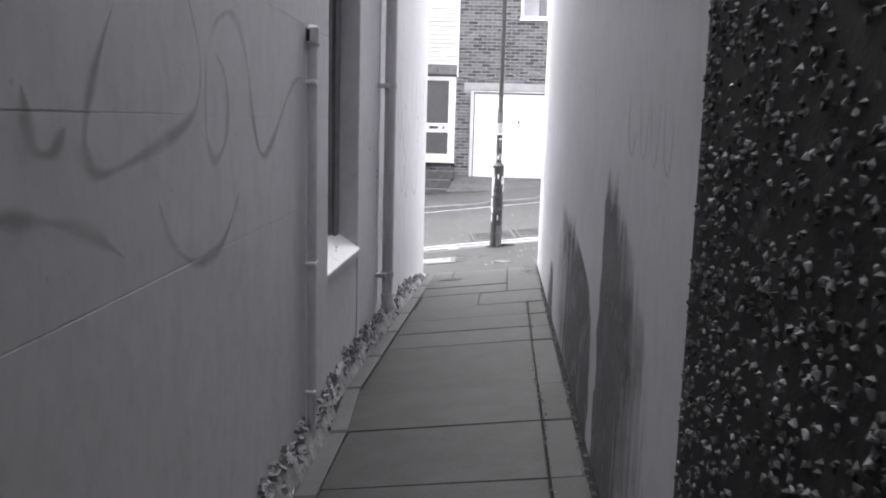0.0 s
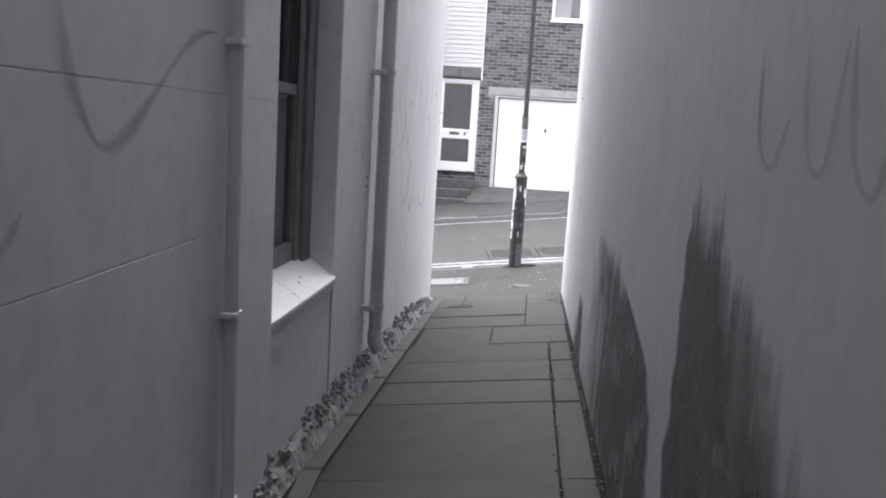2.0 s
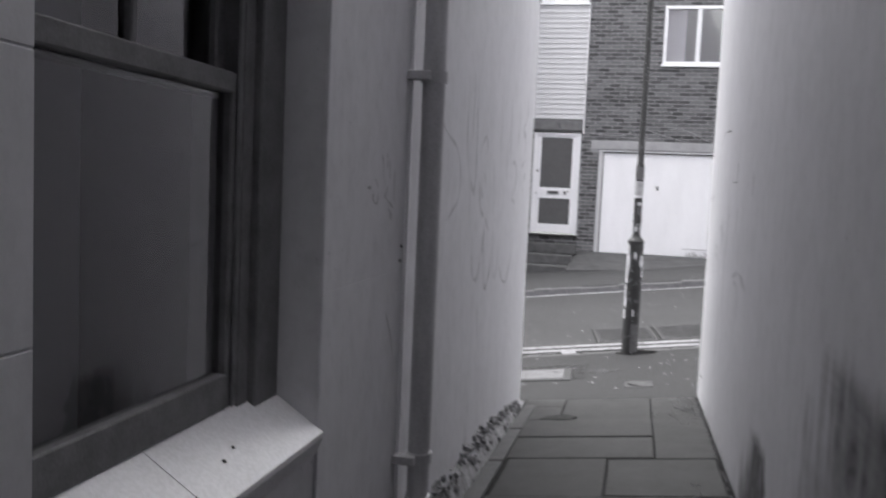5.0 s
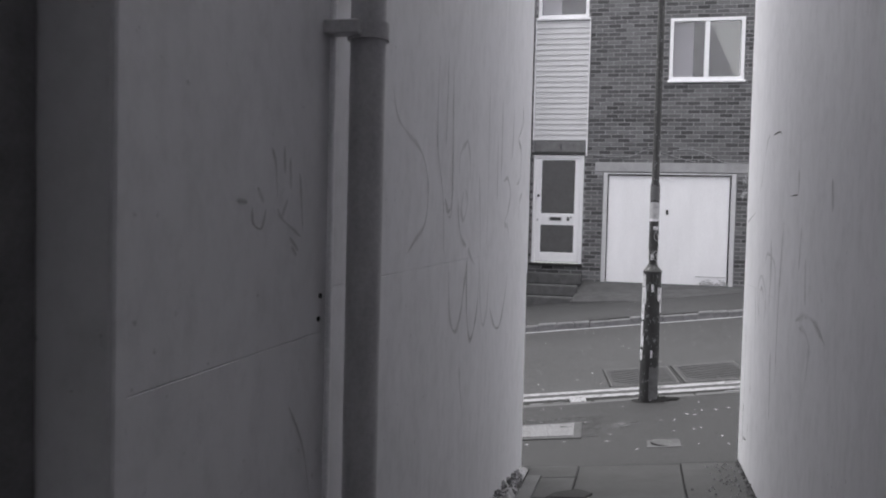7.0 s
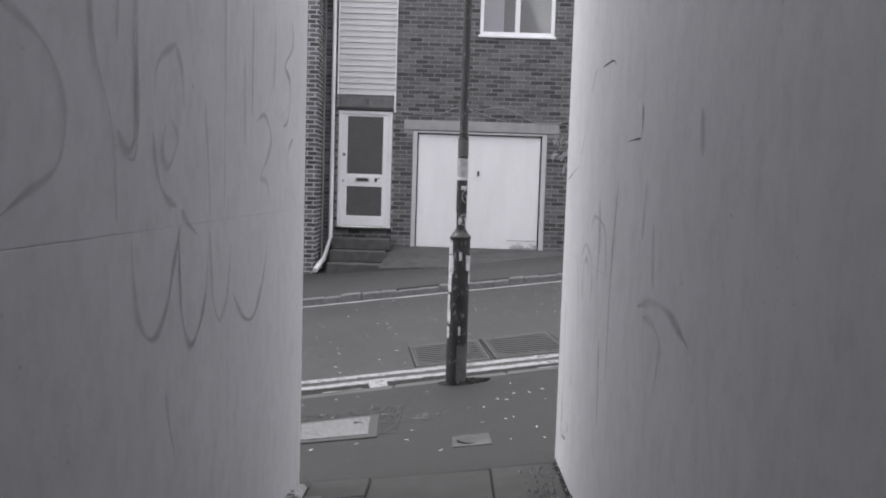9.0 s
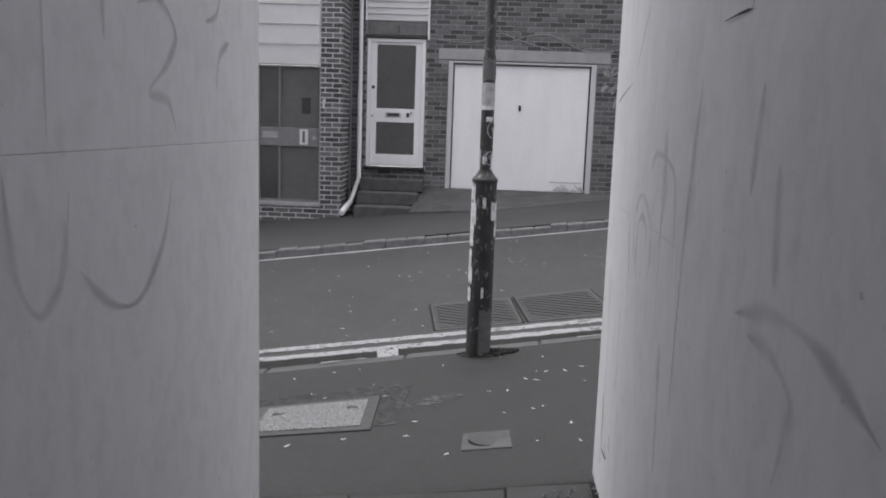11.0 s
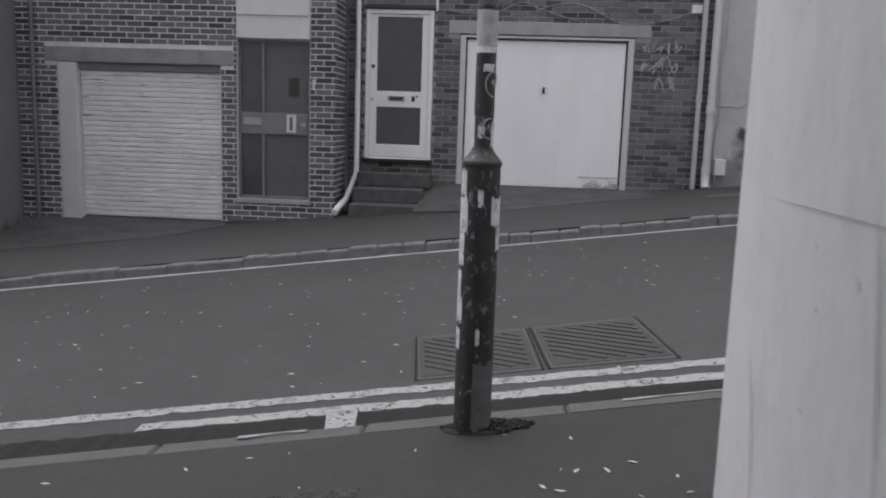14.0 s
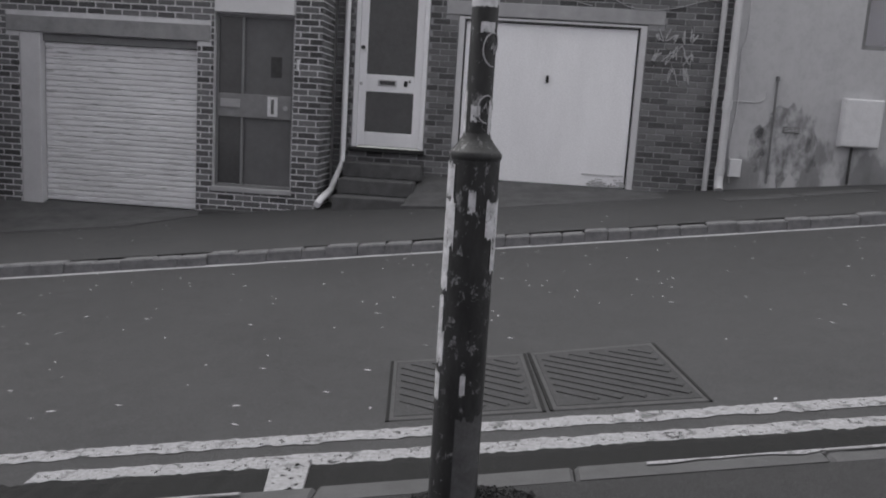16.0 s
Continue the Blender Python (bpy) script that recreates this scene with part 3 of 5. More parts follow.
for pts in (
    [(2.71, 2.08), (2.81, 1.9), (2.75, 1.76), (2.49, 1.68), (2.22, 1.635), (2.15, 1.67), (2.15, 1.74), (2.2, 1.85), (2.29, 1.98)],
    [(2.86, 1.95), (2.85, 1.77), (2.86, 1.68), (2.93, 1.63), (3.02, 1.68), (3.05, 1.78), (3.02, 1.88), (2.94, 1.93)],
    [(2.9, 1.97), (2.97, 2.03), (3.1, 2.06), (3.21, 2.0), (3.28, 1.88), (3.33, 1.74), (3.43, 1.625), (3.57, 1.66), (3.8, 1.82), (3.95, 1.9), (4.1, 1.925)],
    [(1.93, 1.8), (1.96, 1.7), (2.02, 1.685), (2.07, 1.73)],
    [(1.8, 1.59), (1.93, 1.575), (2.06, 1.55), (2.18, 1.51), (2.3, 1.45)],
    [(2.5, 1.55), (2.58, 1.44), (2.75, 1.36), (2.95, 1.37), (3.1, 1.46), (3.16, 1.52)],
):
    stroke("sprayed_line", pts, 0.034, XL, 1, g1, SOFT)
g2 = thing("graffiti", "faint grey sprayed scribbles near the alley mouth", "graffiti", (XL, 8.4, 1.3), "sprayed marks", at=ALLEY)
for pts in (
    [(7.99, 1.85), (8.0, 1.65), (7.94, 1.59), (7.88, 1.64)], [(8.27, 1.89), (8.32, 1.83), (8.345, 1.72)], [(8.23, 1.69), (8.29, 1.64), (8.22, 1.56), (8.17, 1.6), (8.2, 1.68)],
    [(8.1, 1.65), (8.13, 1.55), (8.19, 1.48), (8.29, 1.45)], [(8.32, 1.44), (8.38, 1.4), (8.47, 1.36)],
    [(8.32, 1.4), (8.26, 1.28), (8.21, 1.18), (8.13, 1.11), (8.05, 1.13), (7.99, 1.22), (7.96, 1.4)],
    [(8.3, 1.4), (8.32, 1.19), (8.36, 1.08), (8.42, 1.03), (8.5, 1.08), (8.56, 1.18), (8.59, 1.37)],
    [(8.6, 1.36), (8.63, 1.16), (8.71, 1.06), (8.8, 1.13), (8.84, 1.31)], [(8.87, 1.13), (9.02, 1.02), (9.18, 1.0), (9.33, 1.13), (9.4, 1.3)],
    [(9.2, 1.76), (9.33, 1.79), (9.44, 1.71), (9.38, 1.62), (9.26, 1.54), (9.38, 1.52), (9.44, 1.43)], [(9.83, 2.27), (9.86, 2.15), (9.7, 2.04), (9.81, 1.98), (9.79, 1.82), (9.68, 1.77)], [(9.9, 1.73), (9.8, 1.67), (9.77, 1.56)],
):
    stroke("sprayed_line", pts, 0.026, XL, 1, g2, SOFT)
for pts in (
    [(7.2, 1.95), (7.25, 1.87), (7.36, 1.83), (7.49, 1.8), (7.58, 1.75), (7.63, 1.66), (7.6, 1.55), (7.47, 1.49), (7.38, 1.45)],
    [(7.75, 2.15), (7.75, 1.84), (7.85, 1.64), (7.88, 1.42)], [(7.89, 2.2), (7.88, 1.83)], [(7.97, 2.2), (8.0, 1.64), (7.94, 1.57)], [(8.28, 1.9), (8.14, 1.83), (8.11, 1.74)],
    [(8.53, 1.78), (8.57, 1.6), (8.6, 1.4)], [(8.75, 2.24), (8.755, 1.9), (8.76, 1.42)], [(9.12, 2.2), (9.12, 1.76)], [(9.0, 2.0), (9.02, 1.65)], [(8.2, 0.95), (8.23, 0.85), (8.28, 0.74)], [(9.5, 2.2), (9.48, 1.9)],
):
    stroke("sprayed_line", pts, 0.019, XL, 1, g2, FAINT)
g3 = thing("graffiti", "faint grey sprayed marks on the peeling wall", "graffiti", (XR, 4.5, 1.6), "sprayed marks", at=ALLEY)
for pts in (
    [(8.52, 1.57), (8.55, 1.38)], [(8.41, 1.44), (8.39, 1.25)], [(8.95, 1.6), (9.02, 1.24), (9.04, 0.8)], [(7.99, 1.74), (7.97, 1.62)],
    [(8.5, 1.15), (8.38, 1.15), (8.28, 1.11), (8.29, 1.05), (8.32, 0.96)], [(8.58, 1.17), (8.39, 1.21), (8.22, 1.21), (8.1, 1.18), (8.0, 1.15)],
    [(9.3, 1.5), (9.28, 1.3), (9.33, 1.15)], [(9.2, 0.95), (9.17, 0.6)],
):
    stroke("sprayed_line", pts, 0.028, XR, -1, g3, FAINT)
for pts in (
    [(3.36, 1.88), (3.33, 1.72), (3.24, 1.67), (3.17, 1.75)], [(3.12, 1.88), (3.08, 1.71), (3.0, 1.68), (2.96, 1.84)], [(2.94, 1.86), (2.9, 1.7), (2.82, 1.66), (2.78, 1.82)], [(2.73, 1.84), (2.7, 1.68), (2.63, 1.65), (2.6, 1.78)],
):
    stroke("sprayed_line", pts, 0.022, XR, -1, g3, FAINT)
for pts in (
    [(9.66, 1.05), (9.72, 1.15), (9.71, 1.23), (9.65, 1.28), (9.58, 1.29), (9.49, 1.25), (9.44, 1.2), (9.43, 1.12), (9.46, 1.05)],
    [(9.63, 1.02), (9.66, 1.14), (9.62, 1.22), (9.54, 1.22), (9.5, 1.15)], [(9.5, 1.36), (9.42, 1.42), (9.2, 1.39), (9.14, 1.29), (9.12, 1.1)], [(9.32, 1.5), (9.3, 1.25), (9.28, 0.9)],
):
    stroke("sprayed_line", pts, 0.026, XR, -1, g3, GHOST)
for pts in ([(10.2, 0.97), (10.15, 0.8), (10.14, 0.5)], [(9.82, 1.22), (9.78, 1.05), (9.74, 0.8)], [(9.9, 0.9), (9.88, 0.6)]):
    stroke("sprayed_line", pts, 0.014, XR, -1, g3, FAINT)


def damp(name, strength, far_sharp):
    """Paint lost to damp: a crisp scalloped edge on one side, streaks that die away on the other, patchy inside."""
    m = Mat(name, 0.6)
    us = m.n("ShaderNodeSeparateXYZ")
    m.l(m.n("ShaderNodeUVMap").outputs[0], us.inputs[0])
    v = us.outputs[1]
    back = m.math("SUBTRACT", 1.0, v)
    crisp, soft = (back, v) if far_sharp else (v, back)
    inner = m.math("MINIMUM", m.math("MULTIPLY", soft, 1.5), m.math("MULTIPLY", us.outputs[0], 5.0))
    rag = m.math("ADD", m.math("MULTIPLY", m.noise(6, 6, 0.65, (1, 2.6, 0.3)), 0.6), m.math("MULTIPLY", m.noise(3.5, 6, 0.65), 0.4))
    inner = m.math("ADD", m.math("MINIMUM", inner, 1.0), m.math("MULTIPLY", m.math("SUBTRACT", rag, 0.5), 2.2))
    a = m.math("MULTIPLY", m.ramp(inner, [(0.3, 0.0), (0.75, 0.75), (1.1, 0.95)]), m.ramp(m.noise(6, 6, 0.7), [(0.3, 0.55), (0.65, 1.0)]))
    ends = m.math("MINIMUM", m.math("MULTIPLY", crisp, 40.0), m.math("MULTIPLY", m.math("MINIMUM", soft, us.outputs[0]), 8.0))
    m.l(m.math("MULTIPLY", m.math("MULTIPLY", a, m.math("MINIMUM", ends, 1.0)), strength), m.b.inputs["Alpha"])
    return m.colour(m.ramp(m.noise(16, 6, 0.7, (1, 1.2, 0.8)), [(0.3, 0.08), (0.7, 0.22)])).m


STAIN, FADED = damp("damp_stain", 0.9, True), damp("faded_stain", 0.85, False)
ds = thing("damp_stain", "dark damp tongues where the paint has gone", "stain", (XR, 4.2, 0.9), at=ALLEY)


def tongue(rows, seed, mat=STAIN):
    """A damp patch between two edges given height by height, with a wavering outline."""
    bm = bmesh.new()
    uv = bm.loops.layers.uv.new("UVMap")
    prev, n = None, 36
    for i in range(n + 1):
        t = i / n
        z = rows[0][0] + (rows[-1][0] - rows[0][0]) * t
        k = max(q for q in range(len(rows) - 1) if rows[q][0] >= z - 1e-6)
        (z0, a0, b0), (z1, a1, b1) = rows[k], rows[k + 1]
        f = (z0 - z) / (z0 - z1)
        a = a0 + (a1 - a0) * f + 0.1 * noise.noise((z * 6, seed, 0)) + 0.04 * noise.noise((z * 19, seed, 5))
        b = b0 + (b1 - b0) * f + 0.07 * noise.noise((z * 6, seed, 3)) + 0.03 * noise.noise((z * 19, seed, 8))
        cur = [bm.verts.new((XR - 0.0015 - 0.0004 * (seed % 3), v, z)) for v in (a, max(b, a + 0.03))]
        if prev:
            q = bm.faces.new((prev[0], cur[0], cur[1], prev[1]))
            for lp, v in zip(q.loops, ((t - 1 / n, 0), (t, 0), (t, 1), (t - 1 / n, 1))):
                lp[uv].uv = v
        prev = cur
    part("stain", bm, mat, ds)


tongue([(1.72, 3.58, 3.82), (1.5, 3.3, 3.86), (1.4, 2.9, 3.88), (1.2, 2.5, 3.88), (0.9, 2.4, 3.9), (0.2, 2.32, 3.92)], 0)
tongue([(1.3, 5.15, 5.9), (1.18, 5.15, 6.6), (1.1, 4.62, 6.9), (1.03, 4.26, 7.0), (0.9, 4.12, 7.1), (0.15, 3.98, 7.2)], 1, FADED)
tongue([(0.7, 7.1, 7.6), (0.4, 7.0, 8.0), (0.05, 6.9, 8.4)], 4, FADED)
g4 = thing("graffiti", "faint sprayed scribble between window and downpipe", "graffiti", (XL, 6.4, 1.5), "sprayed marks", at=ALLEY)
for pts in ([(6.4, 1.7), (6.42, 1.67), (6.43, 1.6)], [(6.46, 1.71), (6.465, 1.65)], [(6.49, 1.69), (6.495, 1.62)], [(6.54, 1.66), (6.55, 1.6), (6.56, 1.53)], [(6.32, 1.58), (6.325, 1.55), (6.36, 1.54), (6.38, 1.58)],
            [(6.43, 1.58), (6.45, 1.56), (6.5, 1.54), (6.55, 1.52)], [(6.48, 1.6), (6.45, 1.56)], [(6.49, 1.52), (6.54, 1.49)], [(6.5, 1.5), (6.53, 1.48)], [(6.26, 1.59), (6.3, 1.59)], [(6.34, 1.62), (6.37, 1.59)]):
    stroke("sprayed_line", pts, 0.009, XL, 1, g4)
for pts in ([(6.5, 1.16), (6.58, 1.05), (6.63, 0.9)], [(6.2, 0.62), (6.26, 0.52)]):
    stroke("sprayed_line", pts, 0.008, XL, 1, g4, FAINT)
hl = thing("screw_holes", "old dark screw holes beside the downpipe", "holes", (XL, 6.7, 1.3), at=ALLEY)
for y, z in ((6.675, 1.38), (6.735, 1.385), (6.665, 1.327), (6.735, 1.33)):
    part("hole", bm_tube([(XL - 0.004, y, z), (XL + 0.002, y, z)], 0.006, 8), MUCK, hl)
cr = thing("wall_crack", "thin dark cracks in the painted render", "crack", (XR, 9.2, 1.8), at=ALLEY)
for pts, width in (([(10.27, 1.58), (10.12, 1.61), (9.92, 1.64)], 0.003), ([(9.88, 1.68), (9.71, 1.84), (9.64, 1.94)], 0.0018), ([(9.64, 1.94), (9.57, 2.02), (9.48, 2.04)], 0.003), ([(9.39, 2.03), (9.17, 2.025), (9.1, 2.0)], 0.0045),
                   ([(8.63, 1.81), (8.62, 1.75), (8.63, 1.7)], 0.006), ([(8.63, 1.7), (8.72, 1.702), (8.82, 1.7)], 0.0035), ([(10.13, 0.28), (10.0, 0.29), (10.06, 0.33)], 0.006), ([(10.16, 0.5), (10.14, 0.36), (10.15, 0.2)], 0.006), ([(9.95, 0.4), (9.93, 0.35)], 0.005)):
    stroke("crack", pts, width, XR, -1, cr, MUCK)
stroke("crack", [(10.2, 1.205), (9.8, 1.21), (9.5, 1.212), (9.05, 1.21)], 0.0014, XR, -1, cr, PIPE)

# ---- street furniture and road marks ----
LX, LY = 0.612, 12.42
lz = pave_z(LX, LY)
lamp = thing("street_lamp", "dark lamp column with torn pale stickers", "lamp post", (LX, LY, lz))
LAMP = Mat("lamp_paint", 0.5, 0.0, 0.4)
_w = LAMP.math("ADD", LAMP.noise(34, 6, 0.75, (1, 1, 0.6)), LAMP.math("MULTIPLY", LAMP.noise(4.5, 3), 0.12))
_w = LAMP.ramp(_w, [(0.65, 0.0), (0.665, 1.0)])
_c = LAMP.mix(_w, LAMP.ramp(LAMP.noise(30, 4, 0.6, (1, 1, 0.25)), [(0.3, 0.018), (0.7, 0.04)]), LAMP.ramp(LAMP.noise(90, 4), [(0.3, 0.07), (0.7, 0.3)]))
LAMP = LAMP.colour(_c).bump(LAMP.math("ADD", LAMP.noise(90, 4), _w), 0.4, 0.004).m
part("base_section", bm_tube([(LX, LY, lz - 0.1), (LX, LY, lz + 0.02), (LX, LY, 0.5), (LX, LY, 1.12)], [0.083, 0.082, 0.0805, 0.079], 32), LAMP, lamp)
part("collar", bm_tube([(LX, LY, z) for z in (1.112, 1.122, 1.134, 1.14, 1.165, 1.182, 1.195)], [0.08, 0.084, 0.0835, 0.078, 0.057, 0.0455, 0.0425], 32), LAMP, lamp)
part("shaft", bm_tube([(LX, LY, 1.18), (LX, LY, 1.9), (LX, LY, 1.925), (LX, LY, 6.4)], [0.0415, 0.0405, 0.033, 0.029], 24), LAMP, lamp)
part("lantern", bm_box(LX - 0.1, LX + 0.1, LY - 0.02, LY + 0.5, 6.38, 6.5, 0.03), LAMP, lamp)
STICK = Mat("torn_sticker", 0.6)
STICK.l(STICK.ramp(STICK.noise(38, 6, 0.75, (1, 1, 0.6)), [(0.36, (0, 0, 0, 1)), (0.42, (1, 1, 1, 1))]), STICK.b.inputs["Alpha"])
STICK = STICK.colour(STICK.ramp(STICK.noise(25, 5, 0.7), [(0.3, 0.4), (0.65, 0.75)])).bump(STICK.noise(60), 0.3, 0.002).m
SLEEVE = coat("dull_sleeve", 0.42, 0.5, 0.35, 22, 60, 0.2)
BARE = coat("bare_primer", 0.12, 0.6, 0.4, 14, 90, 0.3)
rng = random.Random(8)


def sticker(a0, a1, z0, z1, rad, material=STICK, label="torn pale sticker", tear=0.1):
    bm = bmesh.new()
    n, prev = 16, None
    for i in range(n + 1):
        a = radians(a0 + (a1 - a0) * i / n)
        cur = [bm.verts.new((LX + math.sin(a) * rad, LY - math.cos(a) * rad, z + rng.uniform(-tear, tear) * (z1 - z0))) for z in (z0, z1)]
        if prev:
            bm.faces.new((prev[0], cur[0], cur[1], prev[1]))
        prev = cur
    part("sticker", bm, material, lamp, label)


sticker(-50, 18, 0.3, 0.92, 0.0818, LAMP, "flush access door", 0.0)
for a0, a1, z0, z1 in ((-96, -44, 1.0, 1.1), (-96, -36, 0.84, 0.99), (-96, -46, 0.7, 0.84), (-96, -54, 0.56, 0.67), (-96, -46, 0.45, 0.56), (-94, -52, 0.33, 0.42), (36, 84, 0.87, 0.99), (58, 92, 0.76, 0.86), (-6, 10, 0.95, 1.02), (2, 14, 0.36, 0.43)):
    sticker(a0, a1, z0, z1, 0.0829)
sticker(-2, 66, lz + 0.03, 0.28, 0.0837, BARE, "dull patch of bare primer", 0.05)
sticker(-100, 100, 1.585, 1.745, 0.0428, SLEEVE, "dull pale wrapped sleeve", 0.015)
sticker(-95, 95, 1.76, 1.89, 0.0424, BARE, "dull flaked band", 0.06)
for a0, a1, z0, z1 in ((-80, 60, 1.575, 1.6), (-10, 55, 1.5, 1.53), (-88, -55, 1.19, 1.33), (50, 88, 1.2, 1.3), (-30, 10, 1.23, 1.28)):
    sticker(a0, a1, z0, z1, 0.0431)
for az, z, r in ((52, 1.45, 0.036), (38, 1.27, 0.03)):
    pts = [(LX + math.sin(radians(az) + r * math.cos(q) / 0.043) * 0.0432, LY - math.cos(radians(az) + r * math.cos(q) / 0.043) * 0.0432, z + 1.4 * r * math.sin(q)) for q in (k * 0.4 for k in range(13))]
    part("sticker_ring", bm_tube(pts, 0.0025, 5), TAG, lamp, "pale drawn ring")
    part("sticker_ring", bm_tube([(LX + math.sin(radians(az + q)) * 0.0432, LY - math.cos(radians(az + q)) * 0.0432, z + u) for q, u in ((-12, 0.0), (-4, 0.02), (4, -0.015), (14, 0.015))], 0.0025, 5), TAG, lamp, "pale drawn squiggle")
hp = bmesh.new()
for i in range(900):
    a, d = rng.uniform(0, 6.28), math.sqrt(rng.random())
    d *= 1 + 0.3 * noise.noise((math.cos(a) * 2, math.sin(a) * 2, 6))
    x, y = LX + 0.07 + d * math.cos(a) * 0.19, LY + 0.01 + d * math.sin(a) * 0.085
    r = rng.uniform(0.008, 0.02)
    z = pave_z(x, y) + 0.03 * max(0, 1 - d) * rng.random()
    m = Matrix.Translation((x, y, z + r * 0.25)) @ Euler([rng.uniform(0, 6) for _ in range(3)]).to_matrix().to_4x4() @ Matrix.Diagonal((r * 0.6, r * rng.uniform(0.3, 0.6), r * rng.uniform(0.3, 0.5), 1))
    vs = [hp.verts.new(m @ Vector(c)) for c in ((-1, -1, -1), (1, -1, -0.8), (0.9, 1, -1), (-1, 0.8, -1), (-0.7, -0.8, 0.9), (0.8, -0.7, 1), (0.7, 0.6, 0.8), (-0.8, 0.9, 1))]
    for f in ((0, 3, 2, 1), (4, 5, 6, 7), (0, 1, 5, 4), (1, 2, 6, 5), (2, 3, 7, 6), (3, 0, 4, 7)):
        hp.faces.new([vs[q] for q in f])
slab(hp, [(LX + 0.04 + (0.17 + 0.04 * noise.noise((k, 3, 0))) * math.cos(k * 0.45), LY + 0.01 + (0.1 + 0.03 * noise.noise((k, 9, 0))) * math.sin(k * 0.45)) for k in range(14)], lambda x, y: pave_z(x, y) - 0.01, lambda x, y: pave_z(x, y) + 0.012, 0.008)
solid("dirt_heap", hp, MUCK, "dark clods of dirt round the lamp foot", "dirt", "stuff")


def skew(pts, z, h, inset=0.004):
    return slab(bmesh.new(), pts, lambda x, y: z(x, y) - 0.02, lambda x, y: z(x, y) + h, inset)


def along(x, y):
    """A place in the street's own direction, from a point beside the kerb."""
    return (x * 0.988 - y * 0.155, x * 0.155 + y * 0.988)


# inspection cover in the pavement
mh = thing("inspection_cover", "pale stone-filled inspection cover in an iron frame", "manhole cover", (-0.26, 11.3, pave_z(-0.26, 11.3)))
def ring(pts, k):
    c = [sum(p[i] for p in pts) / 4 for i in (0, 1)]
    return [(c[0] + (p[0] - c[0]) * (1 + k / 0.28), c[1] + (p[1] - c[1]) * (1 + k / 0.22)) for p in pts]
lid = [(-0.535, 11.06), (0.03, 11.07), (0.01, 11.52), (-0.545, 11.45)]
part("surround", skew([(-0.75, 11.0), (0.21, 11.08), (0.23, 11.82), (-0.78, 11.66)], pave_z, 0.004), asphalt("patch_asphalt", 0.05, 0.14, True), mh, "rough asphalt patch")
part("frame", skew(ring(lid, 0.06), pave_z, 0.009), IRON, mh)
AGG = Mat("exposed_aggregate", 0.7)
AGG = AGG.colour(AGG.mix(0.7, AGG.ramp(AGG.noise(18, 4), [(0.3, 0.09), (0.7, 0.17)]), AGG.ramp(AGG.noise(110, 2, 0.6), [(0.4, 0.04), (0.6, 0.26)]))).bump(AGG.noise(110, 2), 0.7, 0.006).m
part("lid", skew(lid, pave_z, 0.014), AGG, mh, "pale exposed aggregate")
for x, y in ((-0.46, 11.33), (-0.06, 11.38)):
    part("key_hole", bm_box(x - 0.03, x + 0.03, y - 0.018, y + 0.018, pave_z(x, y) + 0.005, pave_z(x, y) + 0.018, 0.004), IRON, mh)
sc = thing("stop_tap_cover", "small square iron stop tap cover", "drain cover", (0.67, 10.78, pave_z(0.67, 10.78)))
part("frame", skew([(0.555, 10.66), (0.79, 10.67), (0.785, 10.9), (0.56, 10.88)], pave_z, 0.006), CONCRETE, sc)
part("lid", bm_tube([(0.67, 10.78, pave_z(0.67, 10.78) - 0.01), (0.67, 10.78, pave_z(0.67, 10.78) + 0.012)], 0.085, 20), IRON, sc)
solid("pavement_patch", skew([(0.22, 11.33), (0.3, 11.3), (0.42, 11.36), (0.47, 11.45), (0.55, 11.5), (0.52, 11.58), (0.4, 11.55), (0.33, 11.5), (0.24, 11.44)], pave_z, 0.003, 0.002), asphalt("scuffed_asphalt", 0.09, 0.22, True), "pale scuffed repair on the pavement", "patch")

# ribbed plates in the road
for nm, quad in (("first", [(0.27, 13.22), (0.955, 13.32), (0.875, 14.13), (0.175, 14.03)]), ("second", [(0.99, 13.33), (1.70, 13.43), (1.58, 14.29), (0.90, 14.14)])):
    pl = thing("access_plate", "worn ribbed iron access plate in the road", "access plate", (quad[0][0], quad[0][1], road_z(*quad[0])), "road plates")
    part("frame", skew(quad, road_z, 0.006), IRON, pl)
    inner = ring(quad, -0.02)
    part("plate", skew(inner, road_z, 0.009), ROAD, pl)
    A, B, C, D = [Vector(p) for p in inner]
    for k in range(13):
        v0 = 0.16 + k * 0.125
        u0, u1 = max(0.05, (v0 - 0.94) / 0.75), min(0.95, (v0 - 0.06) / 0.75)
        if u1 - u0 < 0.12:
            continue
        p, q = [A.lerp(B, u).lerp(D.lerp(C, u), v0 - 0.75 * u) for u in (u0, u1)]
        d = (q - p).normalized()
        w = Vector((-d.y, d.x)) * 0.016
        part("rib", skew([tuple(p - w), tuple(p + w), tuple(q + w), tuple(q - w)], road_z, 0.015, 0.005), ROAD, pl)
    for u in (0.0, 1.0):
        p, q = quad[0 if u == 0 else 1], quad[3 if u == 0 else 2]
        part("joint", skew([(p[0] - 0.008, p[1]), (p[0] + 0.008, p[1]), (q[0] + 0.008, q[1]), (q[0] - 0.008, q[1])], road_z, 0.0075, 0.002), TAR, pl, "dark open joint")

